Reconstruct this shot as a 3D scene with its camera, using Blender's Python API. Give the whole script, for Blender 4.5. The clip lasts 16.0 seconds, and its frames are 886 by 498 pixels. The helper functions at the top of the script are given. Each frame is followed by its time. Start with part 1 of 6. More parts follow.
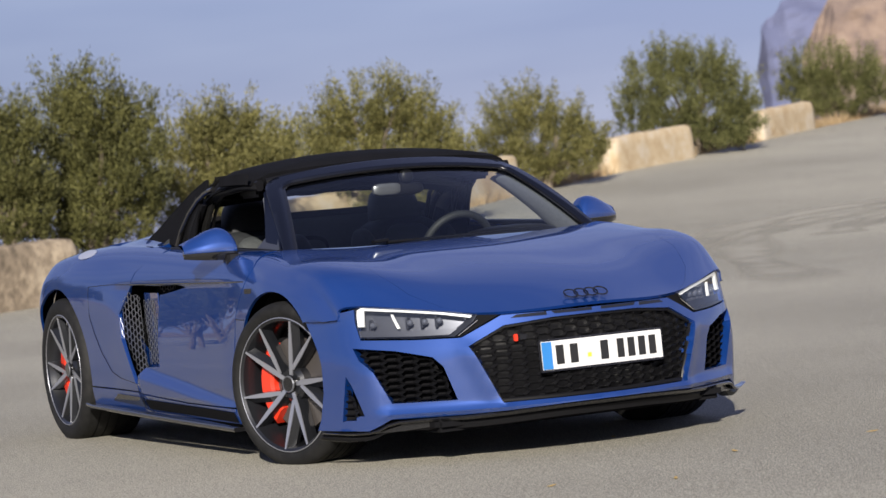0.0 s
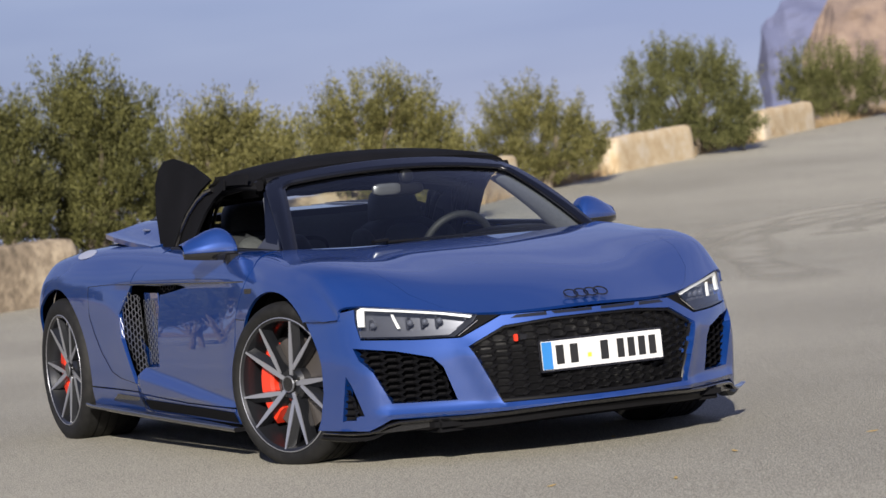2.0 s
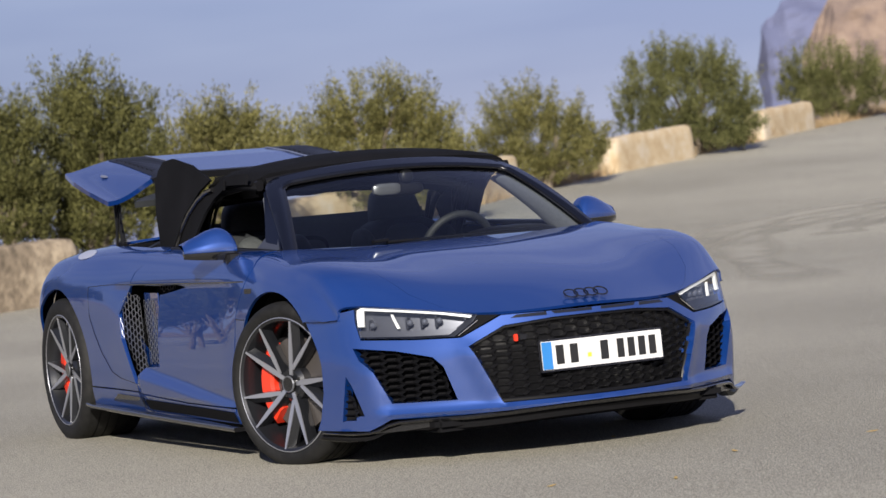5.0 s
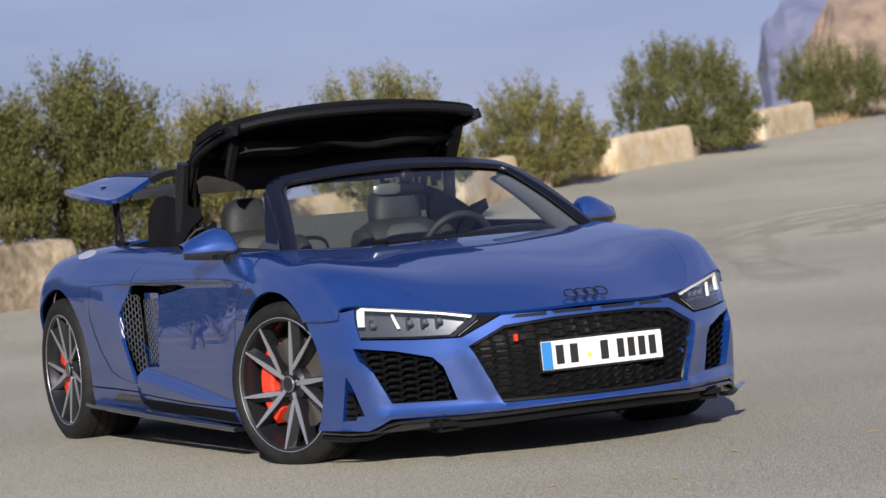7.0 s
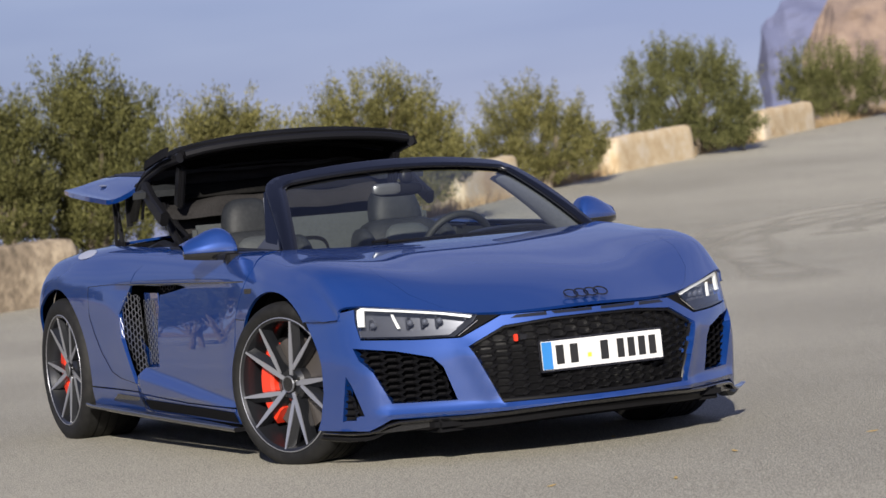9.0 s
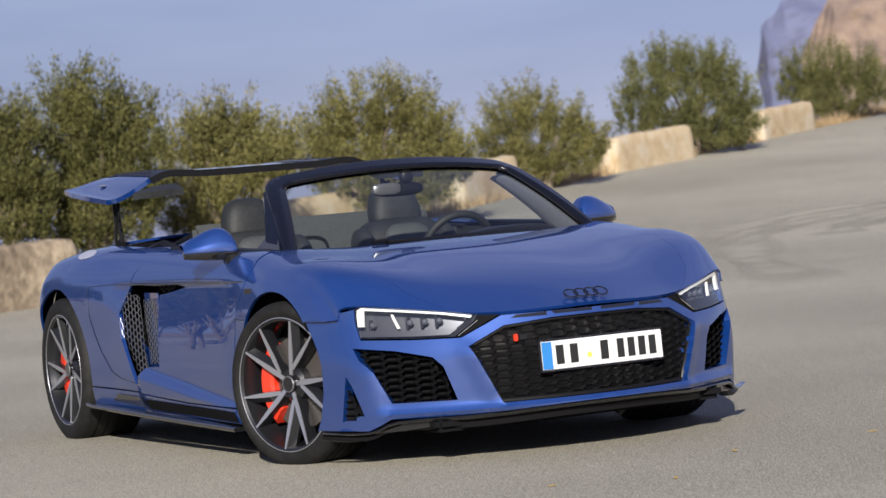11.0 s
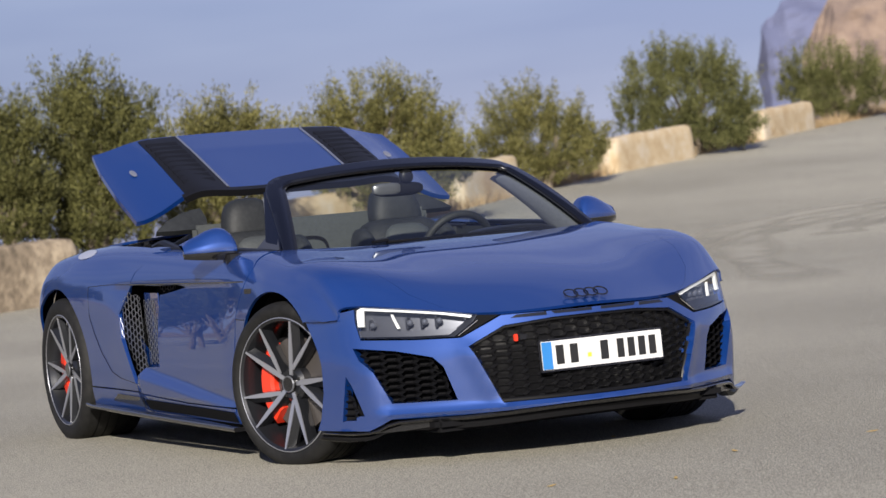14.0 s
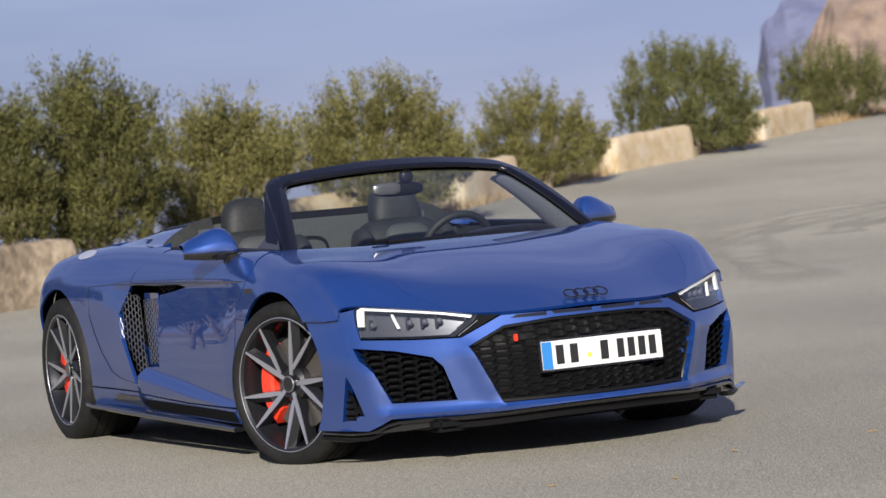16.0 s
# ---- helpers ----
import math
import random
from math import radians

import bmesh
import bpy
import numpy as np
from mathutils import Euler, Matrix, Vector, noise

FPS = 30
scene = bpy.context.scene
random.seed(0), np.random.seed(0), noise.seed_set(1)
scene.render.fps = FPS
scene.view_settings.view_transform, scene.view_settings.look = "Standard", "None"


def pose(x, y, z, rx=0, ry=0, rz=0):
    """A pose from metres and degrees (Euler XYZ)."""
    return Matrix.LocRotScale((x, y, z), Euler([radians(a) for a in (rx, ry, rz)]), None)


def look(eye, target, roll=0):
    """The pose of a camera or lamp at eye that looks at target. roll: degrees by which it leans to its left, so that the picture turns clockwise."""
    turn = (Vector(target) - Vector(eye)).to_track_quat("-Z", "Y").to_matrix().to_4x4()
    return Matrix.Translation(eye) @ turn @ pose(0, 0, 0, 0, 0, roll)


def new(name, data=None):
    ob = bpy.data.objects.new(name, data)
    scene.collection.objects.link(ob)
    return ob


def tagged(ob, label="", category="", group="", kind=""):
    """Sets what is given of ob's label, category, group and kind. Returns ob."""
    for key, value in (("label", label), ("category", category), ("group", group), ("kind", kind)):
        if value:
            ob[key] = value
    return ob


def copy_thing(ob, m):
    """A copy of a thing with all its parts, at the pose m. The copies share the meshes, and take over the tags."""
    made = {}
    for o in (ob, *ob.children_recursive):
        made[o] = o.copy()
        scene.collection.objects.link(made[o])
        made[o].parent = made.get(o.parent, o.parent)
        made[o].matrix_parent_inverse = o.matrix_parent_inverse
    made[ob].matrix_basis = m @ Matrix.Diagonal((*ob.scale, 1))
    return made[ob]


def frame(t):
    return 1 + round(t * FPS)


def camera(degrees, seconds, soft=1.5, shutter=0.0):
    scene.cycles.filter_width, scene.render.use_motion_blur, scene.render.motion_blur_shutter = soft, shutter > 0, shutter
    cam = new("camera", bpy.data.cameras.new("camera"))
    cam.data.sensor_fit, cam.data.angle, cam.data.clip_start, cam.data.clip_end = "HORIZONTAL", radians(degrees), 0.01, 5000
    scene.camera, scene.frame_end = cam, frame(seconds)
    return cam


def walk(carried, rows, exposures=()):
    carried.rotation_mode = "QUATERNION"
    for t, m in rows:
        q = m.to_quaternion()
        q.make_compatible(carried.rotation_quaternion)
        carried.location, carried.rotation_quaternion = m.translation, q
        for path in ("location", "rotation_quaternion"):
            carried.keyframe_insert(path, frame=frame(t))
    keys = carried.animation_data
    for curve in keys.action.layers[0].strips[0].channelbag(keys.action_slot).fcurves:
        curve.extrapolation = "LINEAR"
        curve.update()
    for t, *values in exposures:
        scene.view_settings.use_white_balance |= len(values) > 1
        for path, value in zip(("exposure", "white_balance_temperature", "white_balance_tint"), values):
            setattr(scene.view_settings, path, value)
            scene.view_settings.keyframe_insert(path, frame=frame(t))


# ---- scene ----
cam = camera(18.0, 16.0)
EYE = Vector((10.261, -5.031, 0.993))
AIM = Vector((-0.903392, 0.428479, -0.016964))
STAND = look(EYE, EYE + AIM * 10, -4.938)
walk(cam, [(0.0, STAND), (16.0, STAND)], exposures=[(0.0, 0.7), (16.0, 0.7)])
# an open aperture: the car is sharp, the roadside soft
cam.data.dof.use_dof = True
cam.data.dof.focus_distance = 11.4
cam.data.dof.aperture_fstop = 6.6

# ---- sky and sun ----
SUN_EL, SUN_AZ = radians(24), math.atan2(-0.50, 0.87)
world = bpy.data.worlds.new("sky")
scene.world = world
world.use_nodes = True
wn = world.node_tree.nodes
sky = wn.new("ShaderNodeTexSky")
sky.sky_type = 'NISHITA'
sky.sun_disc = False
sky.sun_elevation = SUN_EL
sky.sun_rotation = math.pi / 2 - SUN_AZ
sky.air_density, sky.dust_density, sky.ozone_density = 1.0, 0.7, 5.0
wn["Background"].inputs["Strength"].default_value = 0.075
world.node_tree.links.new(sky.outputs[0], wn["Background"].inputs[0])
# thin high haze evens the sky out to a pale violet blue, with faint streaks
haze, blend, streak, ramp_, at_ = wn.new("ShaderNodeBackground"), wn.new("ShaderNodeMixShader"), wn.new("ShaderNodeTexNoise"), wn.new("ShaderNodeValToRGB"), wn.new("ShaderNodeTexCoord")
stretch = wn.new("ShaderNodeMapping")
stretch.inputs["Scale"].default_value = (1.5, 1.5, 9.0)
streak.inputs["Scale"].default_value, streak.inputs["Detail"].default_value = 3.0, 3
ramp_.color_ramp.elements[0].position, ramp_.color_ramp.elements[0].color = 0.35, (0.158, 0.170, 0.318, 1)
ramp_.color_ramp.elements[1].position, ramp_.color_ramp.elements[1].color = 0.70, (0.224, 0.238, 0.380, 1)
blend.inputs[0].default_value = 0.8
# the haze thins out towards the zenith
split_, fall, deepen = wn.new("ShaderNodeSeparateXYZ"), wn.new("ShaderNodeValToRGB"), wn.new("ShaderNodeMix")
deepen.data_type, deepen.blend_type = 'RGBA', 'MULTIPLY'
deepen.inputs[0].default_value = 1.0
fe = fall.color_ramp.elements
fe[0].position, fe[0].color = 0.04, (1.12, 1.1, 1.06, 1)
fe[1].position, fe[1].color = 0.85, (0.46, 0.50, 0.58, 1)
fm = fe.new(0.16)
fm.color = (0.95, 0.96, 0.98, 1)
# and lies thicker to one side
sideways, slope_, lean = wn.new("ShaderNodeVectorMath"), wn.new("ShaderNodeMapRange"), wn.new("ShaderNodeMix")
sideways.operation = 'DOT_PRODUCT'
sideways.inputs[1].default_value = (0.42855, 0.90352, 0.0)
slope_.inputs[1].default_value, slope_.inputs[2].default_value, slope_.inputs[3].default_value, slope_.inputs[4].default_value = -0.25, 0.25, 0.85, 1.11
lean.data_type, lean.blend_type = 'RGBA', 'MULTIPLY'
lean.inputs[0].default_value = 1.0
fh = fe.new(0.45)
fh.color = (0.98, 0.99, 1.0, 1)
for a_, b_ in ((at_.outputs["Generated"], stretch.inputs["Vector"]), (stretch.outputs[0], streak.inputs["Vector"]), (streak.outputs["Fac"], ramp_.inputs[0]), (ramp_.outputs[0], deepen.inputs[6]), (at_.outputs["Generated"], split_.inputs[0]), (split_.outputs[2], fall.inputs[0]), (fall.outputs[0], deepen.inputs[7]), (deepen.outputs[2], lean.inputs[6]), (at_.outputs["Generated"], sideways.inputs[0]), (sideways.outputs[1], slope_.inputs[0]), (slope_.outputs[0], lean.inputs[7]), (lean.outputs[2], haze.inputs[0]),
               (wn["Background"].outputs[0], blend.inputs[1]), (haze.outputs[0], blend.inputs[2]), (blend.outputs[0], wn["World Output"].inputs[0])):
    world.node_tree.links.new(a_, b_)
sun = new("sun", bpy.data.lights.new("sun", "SUN"))
sun.data.energy, sun.data.angle, sun.data.color = 4.75, radians(0.8), (1.0, 0.93, 0.84)
toward = Vector((math.cos(SUN_EL) * math.cos(SUN_AZ), math.cos(SUN_EL) * math.sin(SUN_AZ), math.sin(SUN_EL)))
sun.matrix_world = look(toward * 50, (0, 0, 0))
# ---- materials ----
def material(name, color, rough=0.5, metal=0.0, coat=0.0, spec=0.5):
    m = bpy.data.materials.new(name)
    m.use_nodes = True
    b = m.node_tree.nodes["Principled BSDF"]
    b.inputs["Base Color"].default_value = (*color, 1)
    b.inputs["Roughness"].default_value = rough
    b.inputs["Metallic"].default_value = metal
    b.inputs["Coat Weight"].default_value = coat
    b.inputs["Coat Roughness"].default_value = 0.03
    b.inputs["Specular IOR Level"].default_value = spec
    return m


def nodes_of(m):
    return m.node_tree.nodes, m.node_tree.links, m.node_tree.nodes["Principled BSDF"]


def speckle(m, colors, scale, coarse=None, mix=0.5, bump=0.0, bump_scale=None, spread=0.14):
    """Colour that varies at two scales, with fine relief. colors: the low, middle and high tone."""
    n, l, b = nodes_of(m)
    co = n.new("ShaderNodeTexCoord")
    src = co.outputs["Object"]
    fine, big = n.new("ShaderNodeTexNoise"), n.new("ShaderNodeTexNoise")
    fine.inputs["Scale"].default_value, fine.inputs["Detail"].default_value = scale, 6
    big.inputs["Scale"].default_value, big.inputs["Detail"].default_value = coarse or scale / 12, 4
    l.new(src, fine.inputs["Vector"]), l.new(src, big.inputs["Vector"])
    mx = n.new("ShaderNodeMix")
    mx.inputs[0].default_value = mix
    l.new(fine.outputs["Fac"], mx.inputs[2]), l.new(big.outputs["Fac"], mx.inputs[3])
    ramp = n.new("ShaderNodeValToRGB")
    e = ramp.color_ramp.elements
    e[0].position, e[0].color = 0.5 - spread, (*colors[0], 1)
    e[1].position, e[1].color = 0.5 + spread, (*colors[2], 1)
    mid = e.new(0.5)
    mid.color = (*colors[1], 1)
    l.new(mx.outputs[0], ramp.inputs[0]), l.new(ramp.outputs[0], b.inputs["Base Color"])
    if bump:
        rel = n.new("ShaderNodeTexNoise")
        rel.inputs["Scale"].default_value, rel.inputs["Detail"].default_value = bump_scale or scale, 5
        l.new(src, rel.inputs["Vector"])
        bn = n.new("ShaderNodeBump")
        bn.inputs["Strength"].default_value, bn.inputs["Distance"].default_value = 0.6, bump
        l.new(rel.outputs["Fac"], bn.inputs["Height"]), l.new(bn.outputs[0], b.inputs["Normal"])
    return m


ASPHALT = speckle(material("asphalt", (0.2, 0.19, 0.17), 0.85), ((0.135, 0.127, 0.10), (0.262, 0.247, 0.195), (0.43, 0.403, 0.325)), 150, 0.22, 0.16, 0.008, 190, 0.05)
EARTH = speckle(material("dry_earth", (0.3, 0.22, 0.14), 0.95), ((0.20, 0.15, 0.09), (0.33, 0.25, 0.155), (0.45, 0.35, 0.23)), 6, 0.5, 0.5, 0.03)
LIMESTONE = speckle(material("limestone", (0.5, 0.42, 0.3), 0.9), ((0.34, 0.245, 0.135), (0.43, 0.34, 0.215), (0.47, 0.405, 0.31)), 5, 1.6, 0.6, 0.01, 14)
# rough wall stone, its colour darkened for the shade of the olive trees
SHADED_STONE = speckle(material("rough_shaded_stone", (0.25, 0.21, 0.16), 0.95), ((0.10, 0.078, 0.052), (0.23, 0.18, 0.122), (0.40, 0.325, 0.225)), 7, 1.8, 0.55, 0.03, 12)
DUST = speckle(material("pale_road_dust", (0.3, 0.275, 0.23), 0.9), ((0.22, 0.206, 0.166), (0.345, 0.325, 0.262), (0.48, 0.45, 0.37)), 150, 0.5, 0.2, 0.003, 200, 0.075)
BARK = speckle(material("bark", (0.12, 0.09, 0.06), 0.9), ((0.06, 0.05, 0.035), (0.12, 0.095, 0.065), (0.19, 0.155, 0.11)), 14, 3, 0.4, 0.01)


def foliage(name, dark, light):
    m = material(name, light, 0.6, spec=0.22)
    n, l, b = nodes_of(m)
    g = n.new("ShaderNodeNewGeometry")
    ramp = n.new("ShaderNodeValToRGB")
    e = ramp.color_ramp.elements
    e[0].position, e[1].position = 0.28, 0.78
    e[0].color, e[1].color = (*dark, 1), (*light, 1)
    co, tone, mix = n.new("ShaderNodeTexCoord"), n.new("ShaderNodeTexNoise"), n.new("ShaderNodeMix")
    tone.inputs["Scale"].default_value, tone.inputs["Detail"].default_value = 2.2, 3
    mix.inputs[0].default_value = 0.55
    l.new(co.outputs["Object"], tone.inputs["Vector"])
    l.new(g.outputs["Random Per Island"], mix.inputs[2]), l.new(tone.outputs["Fac"], mix.inputs[3]), l.new(mix.outputs[0], ramp.inputs[0])
    l.new(ramp.outputs[0], b.inputs["Base Color"])
    tr = n.new("ShaderNodeBsdfTranslucent")
    l.new(ramp.outputs[0], tr.inputs["Color"])
    mx = n.new("ShaderNodeMixShader")
    mx.inputs[0].default_value = 0.25
    out = n["Material Output"]
    l.new(b.outputs[0], mx.inputs[1]), l.new(tr.outputs[0], mx.inputs[2]), l.new(mx.outputs[0], out.inputs[0])
    return m


LEAF = foliage("olive_leaves", (0.055, 0.055, 0.018), (0.275, 0.255, 0.092))
LEAF_GREEN = foliage("green_leaves", (0.045, 0.05, 0.017), (0.22, 0.22, 0.085))
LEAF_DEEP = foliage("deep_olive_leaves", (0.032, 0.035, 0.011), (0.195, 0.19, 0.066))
DRY_GRASS = foliage("dry_grass", (0.30, 0.21, 0.11), (0.52, 0.40, 0.24))
# the far rock's blue is distance haze put into its base colour
HAZED_CLIFF = speckle(material("haze_tinted_cliff_rock", (0.2, 0.22, 0.34), 1.0), ((0.098, 0.110, 0.190), (0.112, 0.125, 0.208), (0.126, 0.139, 0.22)), 0.05, 0.012, 0.5)
NEAR_CLIFF = speckle(material("sunlit_cliff_rock", (0.4, 0.3, 0.25), 1.0), ((0.11, 0.085, 0.08), (0.20, 0.148, 0.118), (0.29, 0.225, 0.175)), 0.35, 0.08, 0.5, 0.8, 0.5)


def car_paint():
    m = material("blue_metallic_paint", (0.010, 0.045, 0.25), 0.50, 0.40, 1.0, 0.3)
    m.node_tree.nodes["Principled BSDF"].inputs["Coat IOR"].default_value = 2.2
    m.node_tree.nodes["Principled BSDF"].inputs["Coat Roughness"].default_value = 0.008
    n, l, b = nodes_of(m)
    lw = n.new("ShaderNodeTexNoise")
    lw.inputs["Scale"].default_value, lw.inputs["Detail"].default_value = 900, 2
    ramp = n.new("ShaderNodeValToRGB")
    ramp.color_ramp.elements[0].color, ramp.color_ramp.elements[1].color = (0.0011, 0.0283, 0.155, 1), (0.0018, 0.0372, 0.202, 1)
    co = n.new("ShaderNodeTexCoord")
    l.new(co.outputs["Object"], lw.inputs["Vector"]), l.new(lw.outputs["Fac"], ramp.inputs[0]), l.new(ramp.outputs[0], b.inputs["Base Color"])
    return m


PAINT = car_paint()
GLOSS_BLACK = material("gloss_black", (0.008, 0.008, 0.009), 0.12, 0.0, 0.6)
SATIN_BLACK = material("satin_black_plastic", (0.006, 0.006, 0.007), 0.42, spec=0.2)
CAVITY = material("dark_cavity", (0.006, 0.006, 0.007), 0.9, spec=0.1)
FRAME_BLACK = material("dark_anodised_frame", (0.004, 0.005, 0.010), 0.25, 0.0, 0.0, 0.3)
RUBBER = speckle(material("tyre_rubber", (0.025, 0.025, 0.026), 0.72, spec=0.25), ((0.006, 0.006, 0.006), (0.0095, 0.0095, 0.0095), (0.015, 0.0145, 0.014)), 30, 4, 0.5, 0.001, 150)
RIM_DARK = material("anthracite_rim_paint", (0.014, 0.015, 0.018), 0.3, 0.4, 0.4)
GRILLE_BLACK = material("grille_black", (0.008, 0.008, 0.009), 0.3, 0.0, 0.3)
RIM_CUT = material("machined_aluminium", (0.40, 0.41, 0.45), 0.33, 0.75)
DISC = material("brake_disc", (0.10, 0.09, 0.085), 0.5, 0.6)
RED = material("red_caliper_lacquer", (0.65, 0.035, 0.012), 0.3, 0.0, 0.6)
WHITE = material("white_plate", (0.60, 0.60, 0.59), 0.4)
INK = material("black_ink", (0.01, 0.01, 0.01), 0.5)
BAND_BLUE = material("blue_plate_band", (0.025, 0.17, 0.45), 0.4)
YELLOW = material("yellow_seal", (0.75, 0.55, 0.05), 0.5)
CHROME = material("bright_chrome", (0.7, 0.7, 0.72), 0.12, 1.0)
DARK_CHROME = material("dark_chrome", (0.10, 0.10, 0.105), 0.2, 1.0)
LEATHER = speckle(material("black_leather", (0.03, 0.03, 0.032), 0.6, spec=0.3), ((0.011, 0.0125, 0.014), (0.016, 0.0178, 0.0195), (0.022, 0.024, 0.026)), 60, 8, 0.5, 0.0008, 320)
TRIM = speckle(material("grey_trim", (0.045, 0.047, 0.05), 0.6), ((0.036, 0.041, 0.042), (0.041, 0.046, 0.047), (0.046, 0.052, 0.053)), 80, 9, 0.2, 0.0006, 300)
FABRIC = speckle(material("black_canvas", (0.012, 0.012, 0.015), 0.9, spec=0.1), ((0.003, 0.003, 0.004), (0.0045, 0.0047, 0.006), (0.007, 0.007, 0.009)), 300, 5, 0.5, 0.0008, 700)
LINING = speckle(material("black_headlining", (0.012, 0.012, 0.012), 0.95, spec=0.1), ((0.004, 0.004, 0.004), (0.006, 0.006, 0.006), (0.010, 0.0095, 0.009)), 90, 5, 0.5, 0.001, 200)
CURTAIN = speckle(material("charcoal_curtain_cloth", (0.03, 0.028, 0.027), 0.9, spec=0.2), ((0.012, 0.011, 0.011), (0.018, 0.017, 0.017), (0.026, 0.024, 0.024)), 120, 6, 0.5, 0.001, 260)
LED = material("led_light_guide", (0.55, 0.55, 0.53), 0.3)
LED.node_tree.nodes["Principled BSDF"].inputs["Emission Color"].default_value = (1.0, 0.96, 0.86, 1)
LED.node_tree.nodes["Principled BSDF"].inputs["Emission Strength"].default_value = 0.35
LAMP_SILVER = material("lamp_reflector", (0.42, 0.43, 0.45), 0.25, 0.85)
MESH_GREY = material("satin_grey_mesh", (0.16, 0.165, 0.18), 0.35, 0.6)
NAVY_FRAME = material("navy_black_pillar", (0.004, 0.006, 0.016), 0.5, spec=0.12)
LAMP_GLASS = material("projector_lens", (0.16, 0.17, 0.20), 0.08, 0.6)
LAMP_GREY = material("lamp_housing", (0.055, 0.058, 0.068), 0.35, 0.5)


def clear(name, tint, mix, rough=0.0):
    """Thin clear glass: mostly see-through, with a real surface reflection."""
    m = bpy.data.materials.new(name)
    m.use_nodes = True
    n, l = m.node_tree.nodes, m.node_tree.links
    n.remove(n["Principled BSDF"])
    tr, gl, mx, fr = n.new("ShaderNodeBsdfTransparent"), n.new("ShaderNodeBsdfGlossy"), n.new("ShaderNodeMixShader"), n.new("ShaderNodeFresnel")
    tr.inputs[0].default_value = (*tint, 1)
    gl.inputs["Roughness"].default_value = rough
    fr.inputs["IOR"].default_value = mix
    l.new(fr.outputs[0], mx.inputs[0]), l.new(tr.outputs[0], mx.inputs[1]), l.new(gl.outputs[0], mx.inputs[2])
    l.new(mx.outputs[0], n["Material Output"].inputs[0])
    return m


GLASS = clear("windscreen_glass", (0.86, 0.91, 0.89), 1.6)
LENS = clear("lamp_lens", (0.90, 0.92, 0.96), 1.8)
# ---- the roadside ----
# roadside axes: d metres away from the photographer's spot across the road, s metres to the side
AWAY, SIDE = Vector((-0.90352, 0.42855, 0)), Vector((0.42855, 0.90352, 0))


def shoulder(s):
    """How far the verge lies at the side offset s: it runs off at a slant."""
    if s < -9:
        return 25.4 + 1.0 * (-9 - s)
    return 34.0 + 2.4 * (s + 5.4) if s < 2 else 51.8 + 2.0 * (s - 2)


def rise(d, s):
    """Height of the ground: level under the car, a climbing road beyond, a drop behind the verge."""
    z = 0.19 * math.log(1 + math.exp(min(40, (d - 35.0) / 3.0)))
    z = min(z, 0.0633 * max(0, d - 35) + 0.14)
    over = d - shoulder(s) - 7
    if over > 0:
        z0 = z
        drop = 26 * (1 - math.exp(-over / 14))
        hill = max(0.0, min(1.0, (s - 9) / 8))
        z = (1 - hill) * (min(z, 2.6) - drop) + hill * (2.0 + 1.3 * (1 - math.exp(-over / 10)) - 0.5 * max(0, over - 30) * 0.1)
        z = max(z, -30) if over < 200 else -30
    return z


def spot(d, s, lift=0.0):
    p = Vector((10.261, -5.031, 0)) + AWAY * d + SIDE * s
    return Vector((p.x, p.y, rise(d, s) + lift))


def link(name, bm, mat, smooth=False, parent=None):
    me = bpy.data.meshes.new(name)
    bm.normal_update()
    bm.to_mesh(me)
    bm.free()
    for m in (mat if isinstance(mat, (list, tuple)) else [mat]):
        me.materials.append(m)
    if smooth:
        me.shade_smooth()
    ob = new(name, me)
    if parent:
        ob.parent = parent
    return ob


def sheet(ds, ss, lift=0.0, keep=None):
    bm = bmesh.new()
    grid = [[bm.verts.new(spot(d, s, lift)) for s in ss] for d in ds]
    for i in range(len(ds) - 1):
        for j in range(len(ss) - 1):
            if keep is None or keep((ds[i] + ds[i + 1]) / 2, (ss[j] + ss[j + 1]) / 2):
                bm.faces.new((grid[i][j], grid[i][j + 1], grid[i + 1][j + 1], grid[i + 1][j]))
    bmesh.ops.delete(bm, geom=[v for v in bm.verts if not v.link_faces], context='VERTS')
    bmesh.ops.recalc_face_normals(bm, faces=bm.faces)
    if sum(f.normal.z for f in bm.faces) < 0:
        bmesh.ops.reverse_faces(bm, faces=bm.faces)
    return bm


ds = [-3500, -1200, -400, -150, -60] + [-30 + 1.5 * i for i in range(87)] + [104, 110, 120, 135, 155, 180, 220, 280, 330, 360, 420, 600, 1200, 3500]
ss = [-3500, -1200, -400, -150, -70, -45] + [-32 + 1.6 * i for i in range(41)] + [36, 44, 60, 90, 150, 300, 800, 1800, 3500]
tagged(link("ground", sheet(ds, ss), EARTH, True), "dry sandy earth ground falling away behind the road", "ground", kind="structure")


def road_sheet():
    """The carriageway: everything in front of the verge line."""
    bm = bmesh.new()
    ss = [-150, -70, -45] + [-32 + 0.8 * i for i in range(81)] + [36, 44, 60]
    rows = []
    for s in ss:
        edge = min(130, max(12, shoulder(max(-60, min(s, 36))) - 0.25 + 0.2 * math.sin(s * 1.7) + 0.12 * math.sin(s * 4.1 + 1)))
        ds = [-60, -30] + [-20 + (edge + 20) * k / 60 for k in range(61)]
        rows.append([bm.verts.new(spot(d, s, 0.012)) for d in ds])
    for a, b in zip(rows, rows[1:]):
        for k in range(len(a) - 1):
            bm.faces.new((a[k], b[k], b[k + 1], a[k + 1]))
    bmesh.ops.recalc_face_normals(bm, faces=bm.faces)
    if sum(f.normal.z for f in bm.faces) < 0:
        bmesh.ops.reverse_faces(bm, faces=bm.faces)
    return bm


